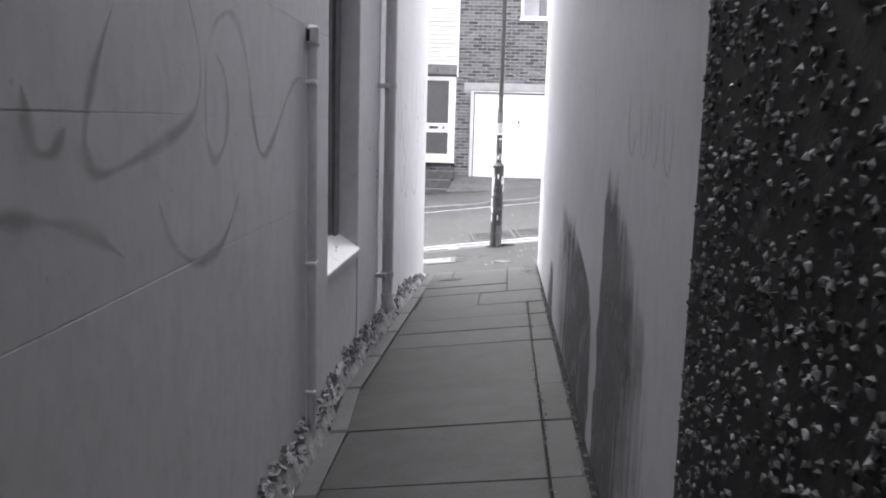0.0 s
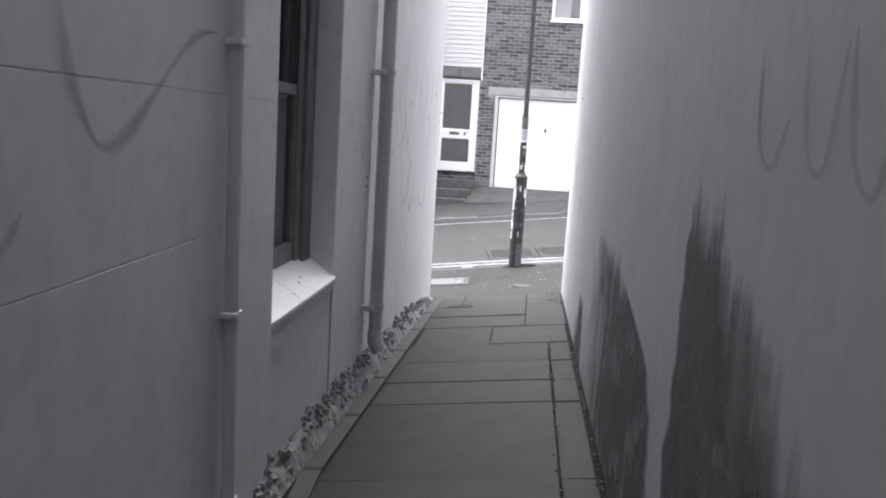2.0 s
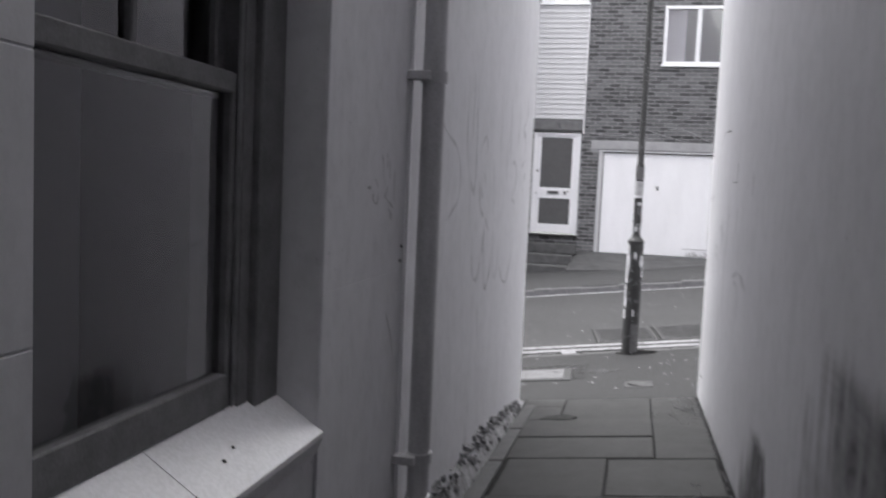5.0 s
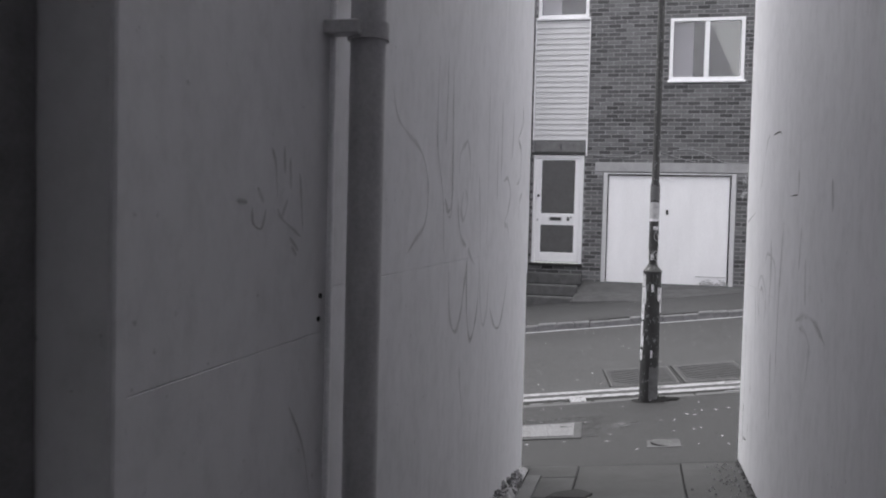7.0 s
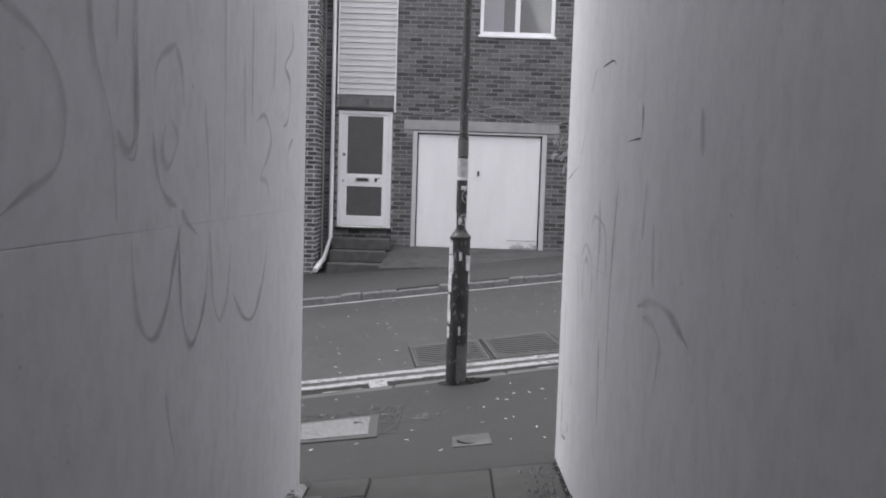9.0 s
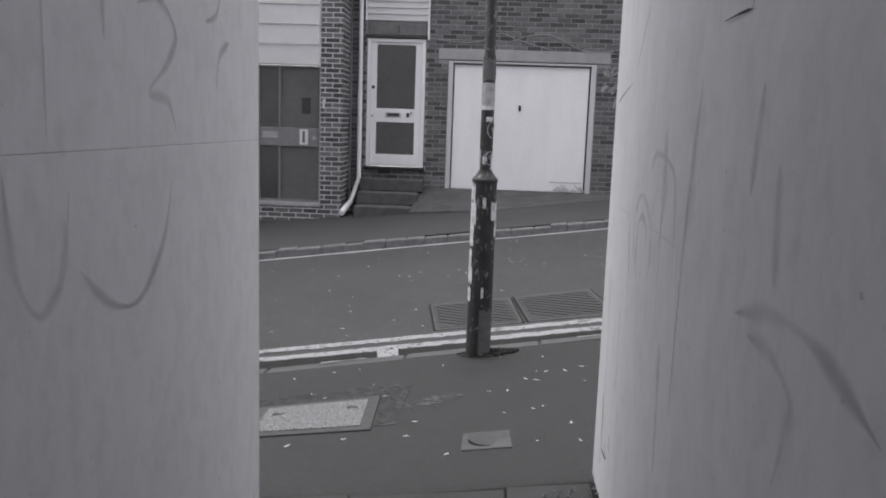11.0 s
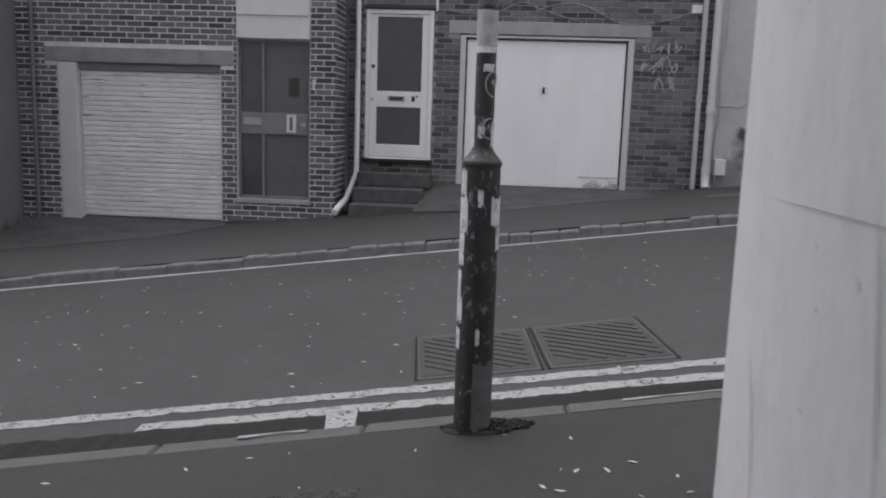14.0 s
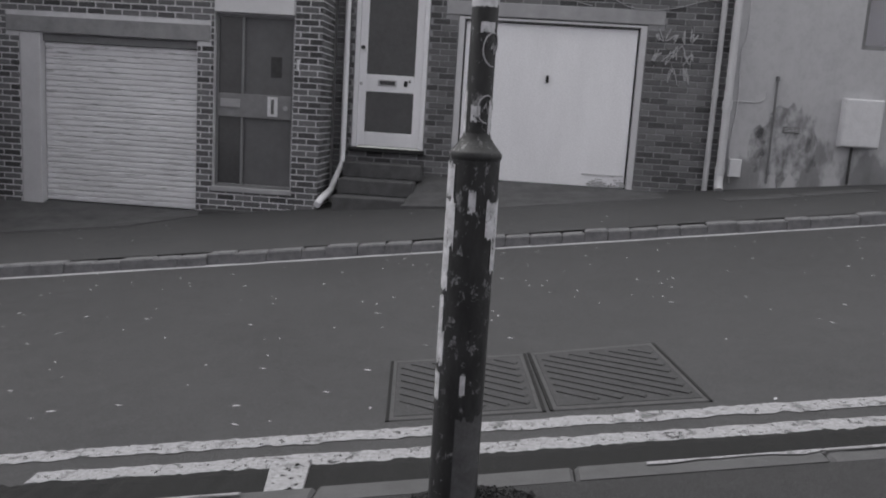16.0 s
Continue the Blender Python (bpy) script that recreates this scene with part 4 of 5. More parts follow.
# lines along the kerb
for nm, o0, o1 in (("inner", 0.25, 0.36), ("outer", 0.465, 0.565)):
    bm = bmesh.new()
    prev = None
    for i in range(1001):
        x = -12 + i * 0.02 if i < 1000 else 8.0
        if nm == "inner" and x < -1.05:
            continue
        a = near_kerb(x) + o0 + 0.014 * noise.noise((x * 5, o0 * 9, 0)) + (0.1 * max(0, -0.75 - x) if nm == "inner" else 0) + (0.02 * noise.noise((x * 1.1, 5, 1)) if nm == "inner" else 0)
        b = near_kerb(x) + o1 + 0.016 * noise.noise((x * 6, o1 * 9, 4)) + 0.014 * noise.noise((x * 24, o1 * 9, 4))
        a += 0.02 * noise.noise((x * 22, o0, 2))
        cur = [bm.verts.new((x, y, road_z(x, y) + 0.004)) for y in (a, b)]
        if prev:
            bm.faces.new((prev[0], cur[0], cur[1], prev[1]))
        prev = cur
    solid("road_line", bm, LINE, "worn pale painted road line along the kerb", "road marking", group="double line")
bm, prev = bmesh.new(), None
for i in range(1001):
    x = -12 + i * 0.02
    cur = [bm.verts.new((x, y, road_z(x, y) + 0.003 + k * (0.008 + 0.01 * noise.noise((x * 14, k * 3, 5))))) for k, y in ((0, near_kerb(x) - 0.01), (1, near_kerb(x) + 0.05), (1, near_kerb(x) + 0.13), (1, near_kerb(x) + 0.2), (0, near_kerb(x) + 0.262 + 0.03 * noise.noise((x * 9, 1, 1)) + 0.025 * noise.noise((x * 29, 1, 1))))]
    if prev:
        for k in range(4):
            bm.faces.new((prev[k], cur[k], cur[k + 1], prev[k + 1]))
    prev = cur
solid("tar_band", bm, TAR, "black tar band between kerb and lines", "road marking")
solid("paint_patch", skew([(-0.075, near_kerb(-0.075) + 0.02), (0.065, near_kerb(0.065) + 0.02), (0.035, near_kerb(0.035) + 0.28), (-0.12, near_kerb(-0.12) + 0.28)], road_z, 0.024), LINE, "short pale painted mark across the tar", "road marking")
for x0, x1 in ((-0.45, -0.14), (1.3, 2.6)):
    bm, prev = bmesh.new(), None
    for i in range(21):
        x = x0 + (x1 - x0) * i / 20
        w = 0.05 * abs(noise.noise((x * 4, 2, 0))) + 0.025 * abs(noise.noise((x * 21, 5, 0))) + 0.006
        cur = [bm.verts.new((x, y, pave_z(x, y) + 0.0095)) for y in (near_kerb(x) - 0.018 - w, near_kerb(x) - 0.016)]
        if prev:
            bm.faces.new((prev[0], cur[0], cur[1], prev[1]))
        prev = cur
    solid("paint_remnant", bm, LINE, "ragged pale paint left on the kerb", "road marking", group="kerb paint")
# kerb stones, both sides
near = thing("kerb", "worn stone kerb edging the asphalt pavement", "kerb", kind="structure")
rng = random.Random(21)
for k in range(22):
    x0 = -10 + k * 0.92
    x1 = x0 + 0.915
    t = rng.uniform(-0.004, 0.004)
    part("kerb_stone", slab(bmesh.new(), [(x0, near_kerb(x0) - 0.125), (x1, near_kerb(x1) - 0.125), (x1, near_kerb(x1)), (x0, near_kerb(x0))], lambda x, y: road_z(x, y) - 0.1, lambda x, y: pave_z(x, y) + 0.003 + t, 0.012), KERB, near)
fk = thing("kerb_far", "row of rough stone setts edging the far pavement", "kerb", kind="structure")
x = -9.0
while x < 9.5:
    w = rng.uniform(0.2, 0.3)
    t, s = rng.uniform(-0.012, 0.01), rng.uniform(-0.012, 0.012)
    part("sett", slab(bmesh.new(), [(x, far_kerb(x) + s), (x + w - 0.005, far_kerb(x + w) + s), (x + w - 0.005, far_kerb(x + w) + 0.14), (x, far_kerb(x) + 0.14)], lambda a, b: road_z(a, b) - 0.1, lambda a, b: far_z(a, b) - 0.004 + t, 0.014), SETT, fk)
    x += w
bm, prev = bmesh.new(), None
for i in range(121):
    x = -12 + i * 0.2
    cur = [bm.verts.new((x, y, road_z(x, y) + 0.003)) for y in (far_kerb(x) - 0.075 - 0.015 * noise.noise((x * 2, 0, 0)), far_kerb(x) + 0.01)]
    if prev:
        bm.faces.new((prev[0], cur[0], cur[1], prev[1]))
    prev = cur
solid("gutter_line", bm, LINTEL, "pale worn gutter line under the far kerb", "road marking")
lv = bmesh.new()
rng = random.Random(33)
for i in range(420):
    x = rng.uniform(-5.5, 6)
    f = rng.random()
    y = near_kerb(x) + 0.5 + f * (far_kerb(x) - near_kerb(x) - 0.6)
    z = road_z
    if i % 7 == 0:
        y, z = rng.uniform(10.6, 12.4), pave_z
        x = rng.uniform(-1.6, 2.2)
    elif i % 9 == 1:
        y, z = rng.uniform(17.6, 19.3), far_z
    r, a = rng.uniform(0.006, 0.015), rng.uniform(0, 6)
    vs = [lv.verts.new((x + r * s * math.cos(a + q), y + r * s * math.sin(a + q), z(x, y) + 0.004 + rng.uniform(0, 0.003))) for q, s in ((0, 1.9), (1.2, 0.6), (2.2, 0.7), (3.14, 1.7), (4.3, 0.6), (5.3, 0.7))]
    lv.faces.new(vs)
solid("fallen_leaves", lv, LEAF, "small pale fallen leaves scattered over the asphalt", "leaves", "stuff")


# ---- brick houses across the street ----
def holed(x0, x1, z0, z1, holes):
    """The rectangles that are left of a wall once its openings are cut out."""
    xs = sorted({x0, x1, *(min(max(v, x0), x1) for h in holes for v in h[:2])})
    out = []
    for a, b in zip(xs, xs[1:]):
        m = (a + b) / 2
        cuts = sorted((max(h[2], z0), min(h[3], z1)) for h in holes if h[0] < m < h[1])
        z = z0
        for c, d in cuts:
            if c > z:
                out.append((a, b, z, c))
            z = max(z, d)
        if z < z1:
            out.append((a, b, z, z1))
    return out


def lay_bricks(wall, u0, u1, z0, z1, holes, put, parts, seed, J=0.013):
    """Bricks in stretcher bond, proud of the mortar. put turns (u, depth, z) into a place."""
    rng = random.Random(seed)
    W, H = 0.225, 0.0755
    todo = []
    k = 0
    z = z0
    while z < z1:
        u = u0 - (W / 2 if k % 2 else 0)
        while u < u1:
            segs = [(max(u, u0), min(u + W - J, u1))]
            for h in holes:
                if h[2] < z + H - J - 0.01 and h[3] > z + 0.01:
                    segs = [s for a, b in segs for s in ((a, min(b, h[0] - 0.006)), (max(a, h[1] + 0.006), b)) if s[1] - s[0] > 0.03]
            todo += [(a, b, z) for a, b in segs if b - a > 0.03]
            u += W
        z += H
        k += 1
    rest = bmesh.new()

    def one(bm, a, b, z):
        p = 0.006 + rng.uniform(-0.0025, 0.0035)
        e = 0.003
        jz = rng.uniform(-0.0015, 0.0015)
        back = [bm.verts.new(put(u, 0.0, w)) for u, w in ((a, z + jz), (b, z + jz), (b, z + H - J + jz), (a, z + H - J + jz))]
        front = [bm.verts.new(put(u, p, w)) for u, w in ((a + e, z + e + jz), (b - e, z + e + jz), (b - e, z + H - J - e + jz), (a + e, z + H - J - e + jz))]
        bm.faces.new(front)
        for i in range(4):
            bm.faces.new((back[i], back[(i + 1) % 4], front[(i + 1) % 4], front[i]))

    n = 0
    for a, b, z in todo:
        if n < parts:
            bm = bmesh.new()
            one(bm, a, b, z)
            part("brick", bm, BRICK, wall)
            n += 1
        else:
            one(rest, a, b, z)
    part("brickwork", rest, BRICKS, wall, "rows of mixed dark and mid grey bricks", "stuff")


D_HOLE = (-1.375, -0.425, 0.68, 2.80)
C_HOLE = (-1.40, -0.38, 2.80, 5.34)
U_HOLE = (-1.36, -0.42, 5.34, 6.4)
G_HOLE = (-0.06, 2.31, 0.0, 2.485)
L_HOLE = (-0.22, 2.51, 2.485, 2.665)
W_HOLE = (1.06, 2.36, 4.17, 5.3)
HOUSE_TOP = 6.6
fr = bmesh.new()
for a, b, c, d in holed(-1.62, 3.42, -0.6, HOUSE_TOP, [D_HOLE, U_HOLE, G_HOLE, W_HOLE]):
    box(fr, a, b, FY, FY + 0.25, c, d)
facade_right = solid("wall_brick_right", fr, MORTAR, "mixed dark brick house front with pale joints", "wall")
S_HOLE = (-5.51, -3.22, -0.7, 1.93)
SL_HOLE = (-5.68, -3.05, 1.93, 2.13)
E_HOLE = (-3.0, -2.0, 0.13, 2.30)
EC_HOLE = (-3.0, -2.0, 2.30, 5.2)
fl = bmesh.new()
for a, b, c, d in holed(-6.1, -1.655, -1.4, HOUSE_TOP, [S_HOLE, E_HOLE]):
    box(fl, a, b, SY, SY + 0.25, c, d)
box(fl, -1.905, -1.655, SY + 0.25, FY + 0.25, -1.4, HOUSE_TOP)
facade_left = solid("wall_brick_left", fl, LIME, "mixed brick house front with a projecting pier", "wall")


def leaf(bm, x0, x1, z0, z1, y0, y1, bar, rails=()):
    """A flat framed leaf: two stiles, top and bottom bars and rails at the heights given."""
    box(bm, x0, x0 + bar, y0, y1, z0, z1, 0.004)
    box(bm, x1 - bar, x1, y0, y1, z0, z1, 0.004)
    for a, b in ((z0, z0 + bar), (z1 - bar, z1), *rails):
        box(bm, x0 + bar, x1 - bar, y0 + 0.002, y1 - 0.002, a, b, 0.004)
    return bm


# glazed white door up the steps
d1 = thing("door_1", "white glazed front door with dark panes", "door", (-0.9, FY, 0.74), kind="structure")
fm = bmesh.new()
box(fm, -1.37, -1.315, FY - 0.02, FY + 0.1, 0.745, 2.79, 0.004)
box(fm, -0.485, -0.43, FY - 0.02, FY + 0.1, 0.745, 2.79, 0.004)
box(fm, -1.315, -0.485, FY - 0.02, FY + 0.1, 2.735, 2.79, 0.004)
part("door_frame", fm, WHITE, d1)
lf = bmesh.new()
box(lf, -1.312, -1.215, FY + 0.01, FY + 0.055, 0.765, 2.732, 0.005)
box(lf, -0.59, -0.488, FY + 0.01, FY + 0.055, 0.765, 2.732, 0.005)
for a, b in ((0.765, 0.945), (1.465, 1.685), (2.695, 2.732)):
    box(lf, -1.215, -0.59, FY + 0.012, FY + 0.053, a, b, 0.005)
ld = part("door_leaf", lf, WHITE, d1)
part("pane", bm_box(-1.215, -0.59, FY + 0.03, FY + 0.036, 1.685, 2.695), FROST, ld, "dark glazing")
part("pane", bm_box(-1.215, -0.59, FY + 0.03, FY + 0.036, 0.945, 1.465), FROST, ld, "dark glazing")
lp = part("letter_plate", bm_box(-1.06, -0.81, FY - 0.001, FY + 0.012, 1.545, 1.625, 0.006), PIPE, ld, "dull metal letter plate")
part("flap", bm_box(-1.035, -0.835, FY - 0.006, FY - 0.001, 1.56, 1.61, 0.002), IRON, lp)
part("door_mark", bm_box(-0.72, -0.675, FY + 0.002, FY + 0.01, 1.55, 1.62, 0.002), BLACK, ld, "dark bar where characters stand")
part("door_mark", bm_box(-0.655, -0.635, FY + 0.002, FY + 0.01, 1.6, 1.635, 0.002), BLACK, ld, "dark bar where characters stand")
part("lock", bm_tube([(-1.27, FY - 0.012, 2.02), (-1.27, FY + 0.012, 2.02)], 0.026, 14), IRON, ld)
part("knob", bm_tube([(-1.275, FY - 0.03, 1.56), (-1.275, FY - 0.01, 1.56), (-1.275, FY + 0.012, 1.56)], [0.022, 0.014, 0.014], 14), PIPE, ld)
part("threshold", bm_box(-1.4, -0.4, FY - 0.09, FY + 0.24, 0.69, 0.745, 0.008), BLACK, d1, "dark timber threshold")
dw = thing("entrance_steps", "worn dark stone steps up to the white door", "steps", (-1.0, 20.1, 0.1))
for i, (y, z, w) in enumerate(((19.62, 0.17, -0.52), (19.92, 0.365, -0.46), (20.2, 0.56, -0.4))):
    part("step", bm_box(-1.415, w, y, FY - 0.004, z - 0.195 if i else -0.2, z, 0.014), STEP, dw)
# fascia box, cladding and the window above
fb = thing("door_fascia", "weathered dark panel over the white door", "panel", (-0.9, FY, 2.82))
part("panel", bm_box(-1.36, -0.42, FY - 0.03, FY - 0.003, 2.85, 3.05, 0.006), PANEL, fb)
part("drip", bm_box(-1.40, -0.40, FY - 0.06, FY - 0.003, 2.80, 2.845, 0.006), IRON, fb)
part("trim", bm_box(-0.405, -0.375, FY - 0.05, FY - 0.003, 2.78, 3.1, 0.003), WHITE, fb)
part("bracket", bm_tube([(-0.86, FY - 0.032, 2.99), (-0.87, FY - 0.05, 2.95), (-0.86, FY - 0.034, 2.88)], 0.007, 6), BLACK, fb)
cl = thing("cladding", "white horizontal boards beside the brick", "cladding", (-0.9, FY, 3.06), kind="structure")


def boards(parent, x0, x1, z0, z1, y, mat, step=0.1):
    z = z0
    while z < z1 - 0.02:
        h = min(step, z1 - z)
        bm = bmesh.new()
        a = [bm.verts.new(p) for p in ((x0, y - 0.034, z), (x0, y - 0.014, z + h), (x0, y - 0.003, z + h), (x0, y - 0.003, z))]
        b = [bm.verts.new((x1, *v.co[1:])) for v in a]
        for i in range(4):
            bm.faces.new((a[i], a[(i + 1) % 4], b[(i + 1) % 4], b[i]))
        bm.faces.new(a)
        bm.faces.new(b[::-1])
        part("board", bm, mat, parent)
        z += step


boards(cl, -1.385, -0.40, 3.07, 5.3, FY, CLAD)
part("edge_trim", bm_box(-0.398, -0.378, FY - 0.045, FY - 0.003, 3.1, 5.33, 0.003), WHITE, cl)
part("edge_trim", bm_box(-1.405, -1.387, FY - 0.045, FY - 0.003, 3.06, 5.33, 0.003), WHITE, cl)


def house_window(name, label, x0, x1, z0, z1, y, mull, sill=True, paint=WHITE):
    w = thing(name, label, "window", ((x0 + x1) / 2, y, z0), kind="structure")
    f = bmesh.new()
    leaf(f, x0, x1, z0, z1, y - 0.012, y + 0.06, 0.06)
    if mull:
        box(f, mull - 0.04, mull + 0.04, y - 0.012, y + 0.058, z0 + 0.06, z1 - 0.06, 0.004)
    part("window_frame", f, paint, w)
    for a, b in ((x0 + 0.06, (mull or x1) - 0.04), ((mull or 0) + 0.04, x1 - 0.06))[: 2 if mull else 1]:
        p = part("pane", bm_box(a, b, y + 0.03, y + 0.036, z0 + 0.06, z1 - 0.06), PANE, w)
        p.visible_shadow = False
    if sill:
        part("window_sill", bm_box(x0 - 0.03, x1 + 0.03, y - 0.06, y + 0.0, z0 - 0.045, z0 - 0.002, 0.006), WHITE, w)
    part("curtain", bm_box(x0 + 0.07, x0 + 0.42, y + 0.12, y + 0.14, z0 - 0.1, z1 + 0.1), CLAD, w, "pale curtain behind the glass")
    # A lone dark sheet stands in for the shade of the room.
    part("room_back", bm_box(x0 - 0.3, x1 + 0.3, y + 0.9, y + 0.95, z0 - 0.4, z1 + 0.4), INSIDE, w, "dark sheet painting in an unlit room")
    return w


house_window("window_2", "white framed casement window in the brick", 1.06, 2.36, 4.17, 5.3, FY, 1.71)
house_window("window_3", "white framed window above the cladding", -1.36, -0.42, 5.36, 6.4, FY, None)

# single garage door
gd = thing("garage_door_1", "plain white up-and-over garage door with a scuffed corner", "garage door", (1.1, FY, 0.42), kind="structure")
gf = bmesh.new()
box(gf, -0.055, 0.02, FY - 0.006, FY + 0.12, 0.3, 2.475, 0.005)
box(gf, 2.225, 2.305, FY - 0.006, FY + 0.12, 0.36, 2.475, 0.005)
box(gf, 0.02, 2.225, FY - 0.006, FY + 0.12, 2.435, 2.475, 0.005)
part("door_frame", gf, CLAD, gd)
gp = part("door_panel", bm_box(0.04, 2.2, FY + 0.035, FY + 0.06, 0.425, 2.42, 0.006), GARAGE, gd)
part("top_trim", bm_box(0.02, 2.225, FY - 0.012, FY - 0.0065, 2.428, 2.445), IRON, gd)
# Black sheet paints in the shade of the gap round the panel.
part("gap_shade_sheet", bm_box(0.0205, 2.2245, FY + 0.07, FY + 0.1, 0.4, 2.434), BLACK, gd, "black sheet painting in shade round the panel")
part("handle", bm_box(1.095, 1.13, FY - 0.004, FY + 0.029, 1.71, 1.80, 0.008), BLACK, gp, "black turn handle")
sw = bmesh.new()
rng = random.Random(5)
for i in range(40):
    x, z = 1.72 + rng.random() * 0.45, 0.435 + abs(rng.gauss(0, 0.05))
    box(sw, x, x + rng.uniform(0.02, 0.1), FY + 0.0262 - 0.0004 * (i % 8), FY + 0.0295, z, z + rng.uniform(0.004, 0.022))
part("scuff", sw, PIPE, gp, "grey scuffs and peeled paint")
part("kick_edge", bm_box(1.65, 2.18, FY + 0.024, FY + 0.0295, 0.575, 0.59), PIPE, gp)
solid("lintel", bm_box(-0.22, 2.51, FY - 0.018, FY - 0.0005, 2.49, 2.665, 0.006), LINTEL, "pale concrete lintel over the garage", "lintel")
ap = bmesh.new()
slab(ap, [(-0.46, FY - 0.002), (-0.48, 19.95), (-0.56, 19.58), (0.6, 19.35), (2.6, 19.75), (2.6, FY - 0.002)], lambda x, y: far_z(x, y) - 0.06, lambda x, y: max(far_z(x, y) + 0.006, far_z(x, y) + (0.425 - far_z(x, FY)) * min(max((y - 19.45) / 1.05, 0), 1)), 0.004)
solid("apron", ap, CONCRETE, "cracked concrete apron before the garage", "pavement")
solid("garage_threshold", bm_box(-0.055, 2.305, FY + 0.0, FY + 0.25, 0.0, 0.42), CONCRETE, "concrete garage threshold", "threshold")

# roller shutter garage, entrance bay
sg = thing("garage_door_2", "white slatted roller garage door with worn slats", "garage door", (-4.2, SY, -0.16), kind="structure")
part("post", bm_box(-5.5, -5.24, SY - 0.01, SY + 0.2, -0.5, 1.925, 0.006), CLAD, sg)
part("head_box", bm_box(-5.24, -3.225, SY + 0.06, SY + 0.2, 1.83, 1.925, 0.006), FRAMEGREY, sg)
z = -0.17
while z < 1.82:
    bm = bmesh.new()
    ring_pts = [(SY + 0.125, z), (SY + 0.103, z + 0.003), (SY + 0.1, z + 0.02), (SY + 0.1, z + 0.052), (SY + 0.106, z + 0.065), (SY + 0.125, z + 0.0675)]
    a = [bm.verts.new((-5.235, *p)) for p in ring_pts]
    b = [bm.verts.new((-3.23, *p)) for p in ring_pts]
    for i in range(5):
        bm.faces.new((a[i], a[i + 1], b[i + 1], b[i]))
    part("slat", bm, SHUTTER, sg)
    z += 0.069
part("shutter_backing", bm_box(-5.235, -3.23, SY + 0.131, SY + 0.16, -0.18, 1.83), PIPE, sg)
solid("lintel_2", bm_box(-5.68, -3.05, SY - 0.018, SY - 0.0005, 1.935, 2.13, 0.006), coat("dull_lintel", 0.26, 0.8, 0.3, 5, 150, 0.3), "dull concrete lintel over the roller door", "lintel")
ap = bmesh.new()
slab(ap, [(-6.0, SY + 0.2), (-5.9, 18.4), (-3.6, 18.75), (-3.05, 19.5), (-3.23, SY + 0.2)], lambda x, y: far_z(x, y) - 0.1, lambda x, y: max(far_z(x, y) + 0.006, far_z(x, y) + (-0.172 - far_z(x, SY)) * min(max((y - 18.5) / 1.3, 0), 1)), 0.004)
solid("apron_2", ap, CONCRETE, "worn concrete apron before the roller door", "pavement")
en = thing("entrance_bay", "dull grey door with side light and wide mid panel", "door", (-2.5, SY, 0.14), kind="structure")
ef = bmesh.new()
leaf(ef, -2.995, -2.005, 0.17, 2.285, SY + 0.06, SY + 0.13, 0.03)
box(ef, -2.67, -2.64, SY + 0.055, SY + 0.128, 0.2, 1.04, 0.003)
box(ef, -2.67, -2.64, SY + 0.055, SY + 0.128, 1.33, 2.255, 0.003)
part("door_frame", ef, FRAMEGREY, en)
for x0, x1, mat in ((-2.965, -2.67, FROST), (-2.64, -2.035, DOORGREY)):
    part("lower_panel", bm_box(x0, x1, SY + 0.09, SY + 0.1, 0.2, 1.04), mat, en)
    part("upper_panel", bm_box(x0, x1, SY + 0.09, SY + 0.1, 1.33, 2.255), mat, en)
mp = part("mid_panel", bm_box(-2.965, -2.035, SY + 0.05, SY + 0.1, 1.04, 1.33, 0.004), FRAMEGREY, en, "wide grey mid panel")
part("letter_plate", bm_box(-2.93, -2.68, SY + 0.038, SY + 0.05, 1.16, 1.26, 0.004), LINTEL, mp, "pale letter plate")
nt = part("notice", bm_box(-2.33, -2.2, SY + 0.036, SY + 0.05, 1.07, 1.31, 0.004), PLASTIC, mp, "small pale framed notice")
part("notice_bar", bm_box(-2.285, -2.245, SY + 0.033, SY + 0.0355, 1.1, 1.28), DOORGREY, nt)
part("entry_button", bm_tube([(-2.1, SY + 0.03, 1.18), (-2.1, SY + 0.05, 1.18)], 0.03, 12), LINTEL, mp)
part("glazed_slot", bm_box(-2.31, -2.17, SY + 0.084, SY + 0.0895, 1.55, 1.8, 0.002), IRON, en, "small dark glazed slot")
part("bay_sill", bm_box(-3.02, -1.98, SY - 0.03, SY + 0.2, 0.1, 0.165, 0.008), LINTEL, en, "pale stone sill")
part("plinth_step", bm_box(-3.1, -1.98, SY - 0.1, SY - 0.007, -0.35, -0.12, 0.012), STEP, en)
ec = thing("cladding_2", "white panel above the grey door", "cladding", (-2.5, SY, 2.3), kind="structure")
boards(ec, -2.99, -2.01, 2.30, 4.9, SY, CLAD, 0.3)
pb_ = part("bell", bm_box(-1.96, -1.93, SY - 0.03, SY - 0.004, 1.64, 1.78, 0.005), PLASTIC, facade_left, "small pale bell push")


def run(name, label, group, runs, mat, base):
    p = thing(name, label, "pipe", base, group)
    for nm, pts, r in runs:
        part(nm, bm_tube(pts, r, 12), mat, p)
    return p


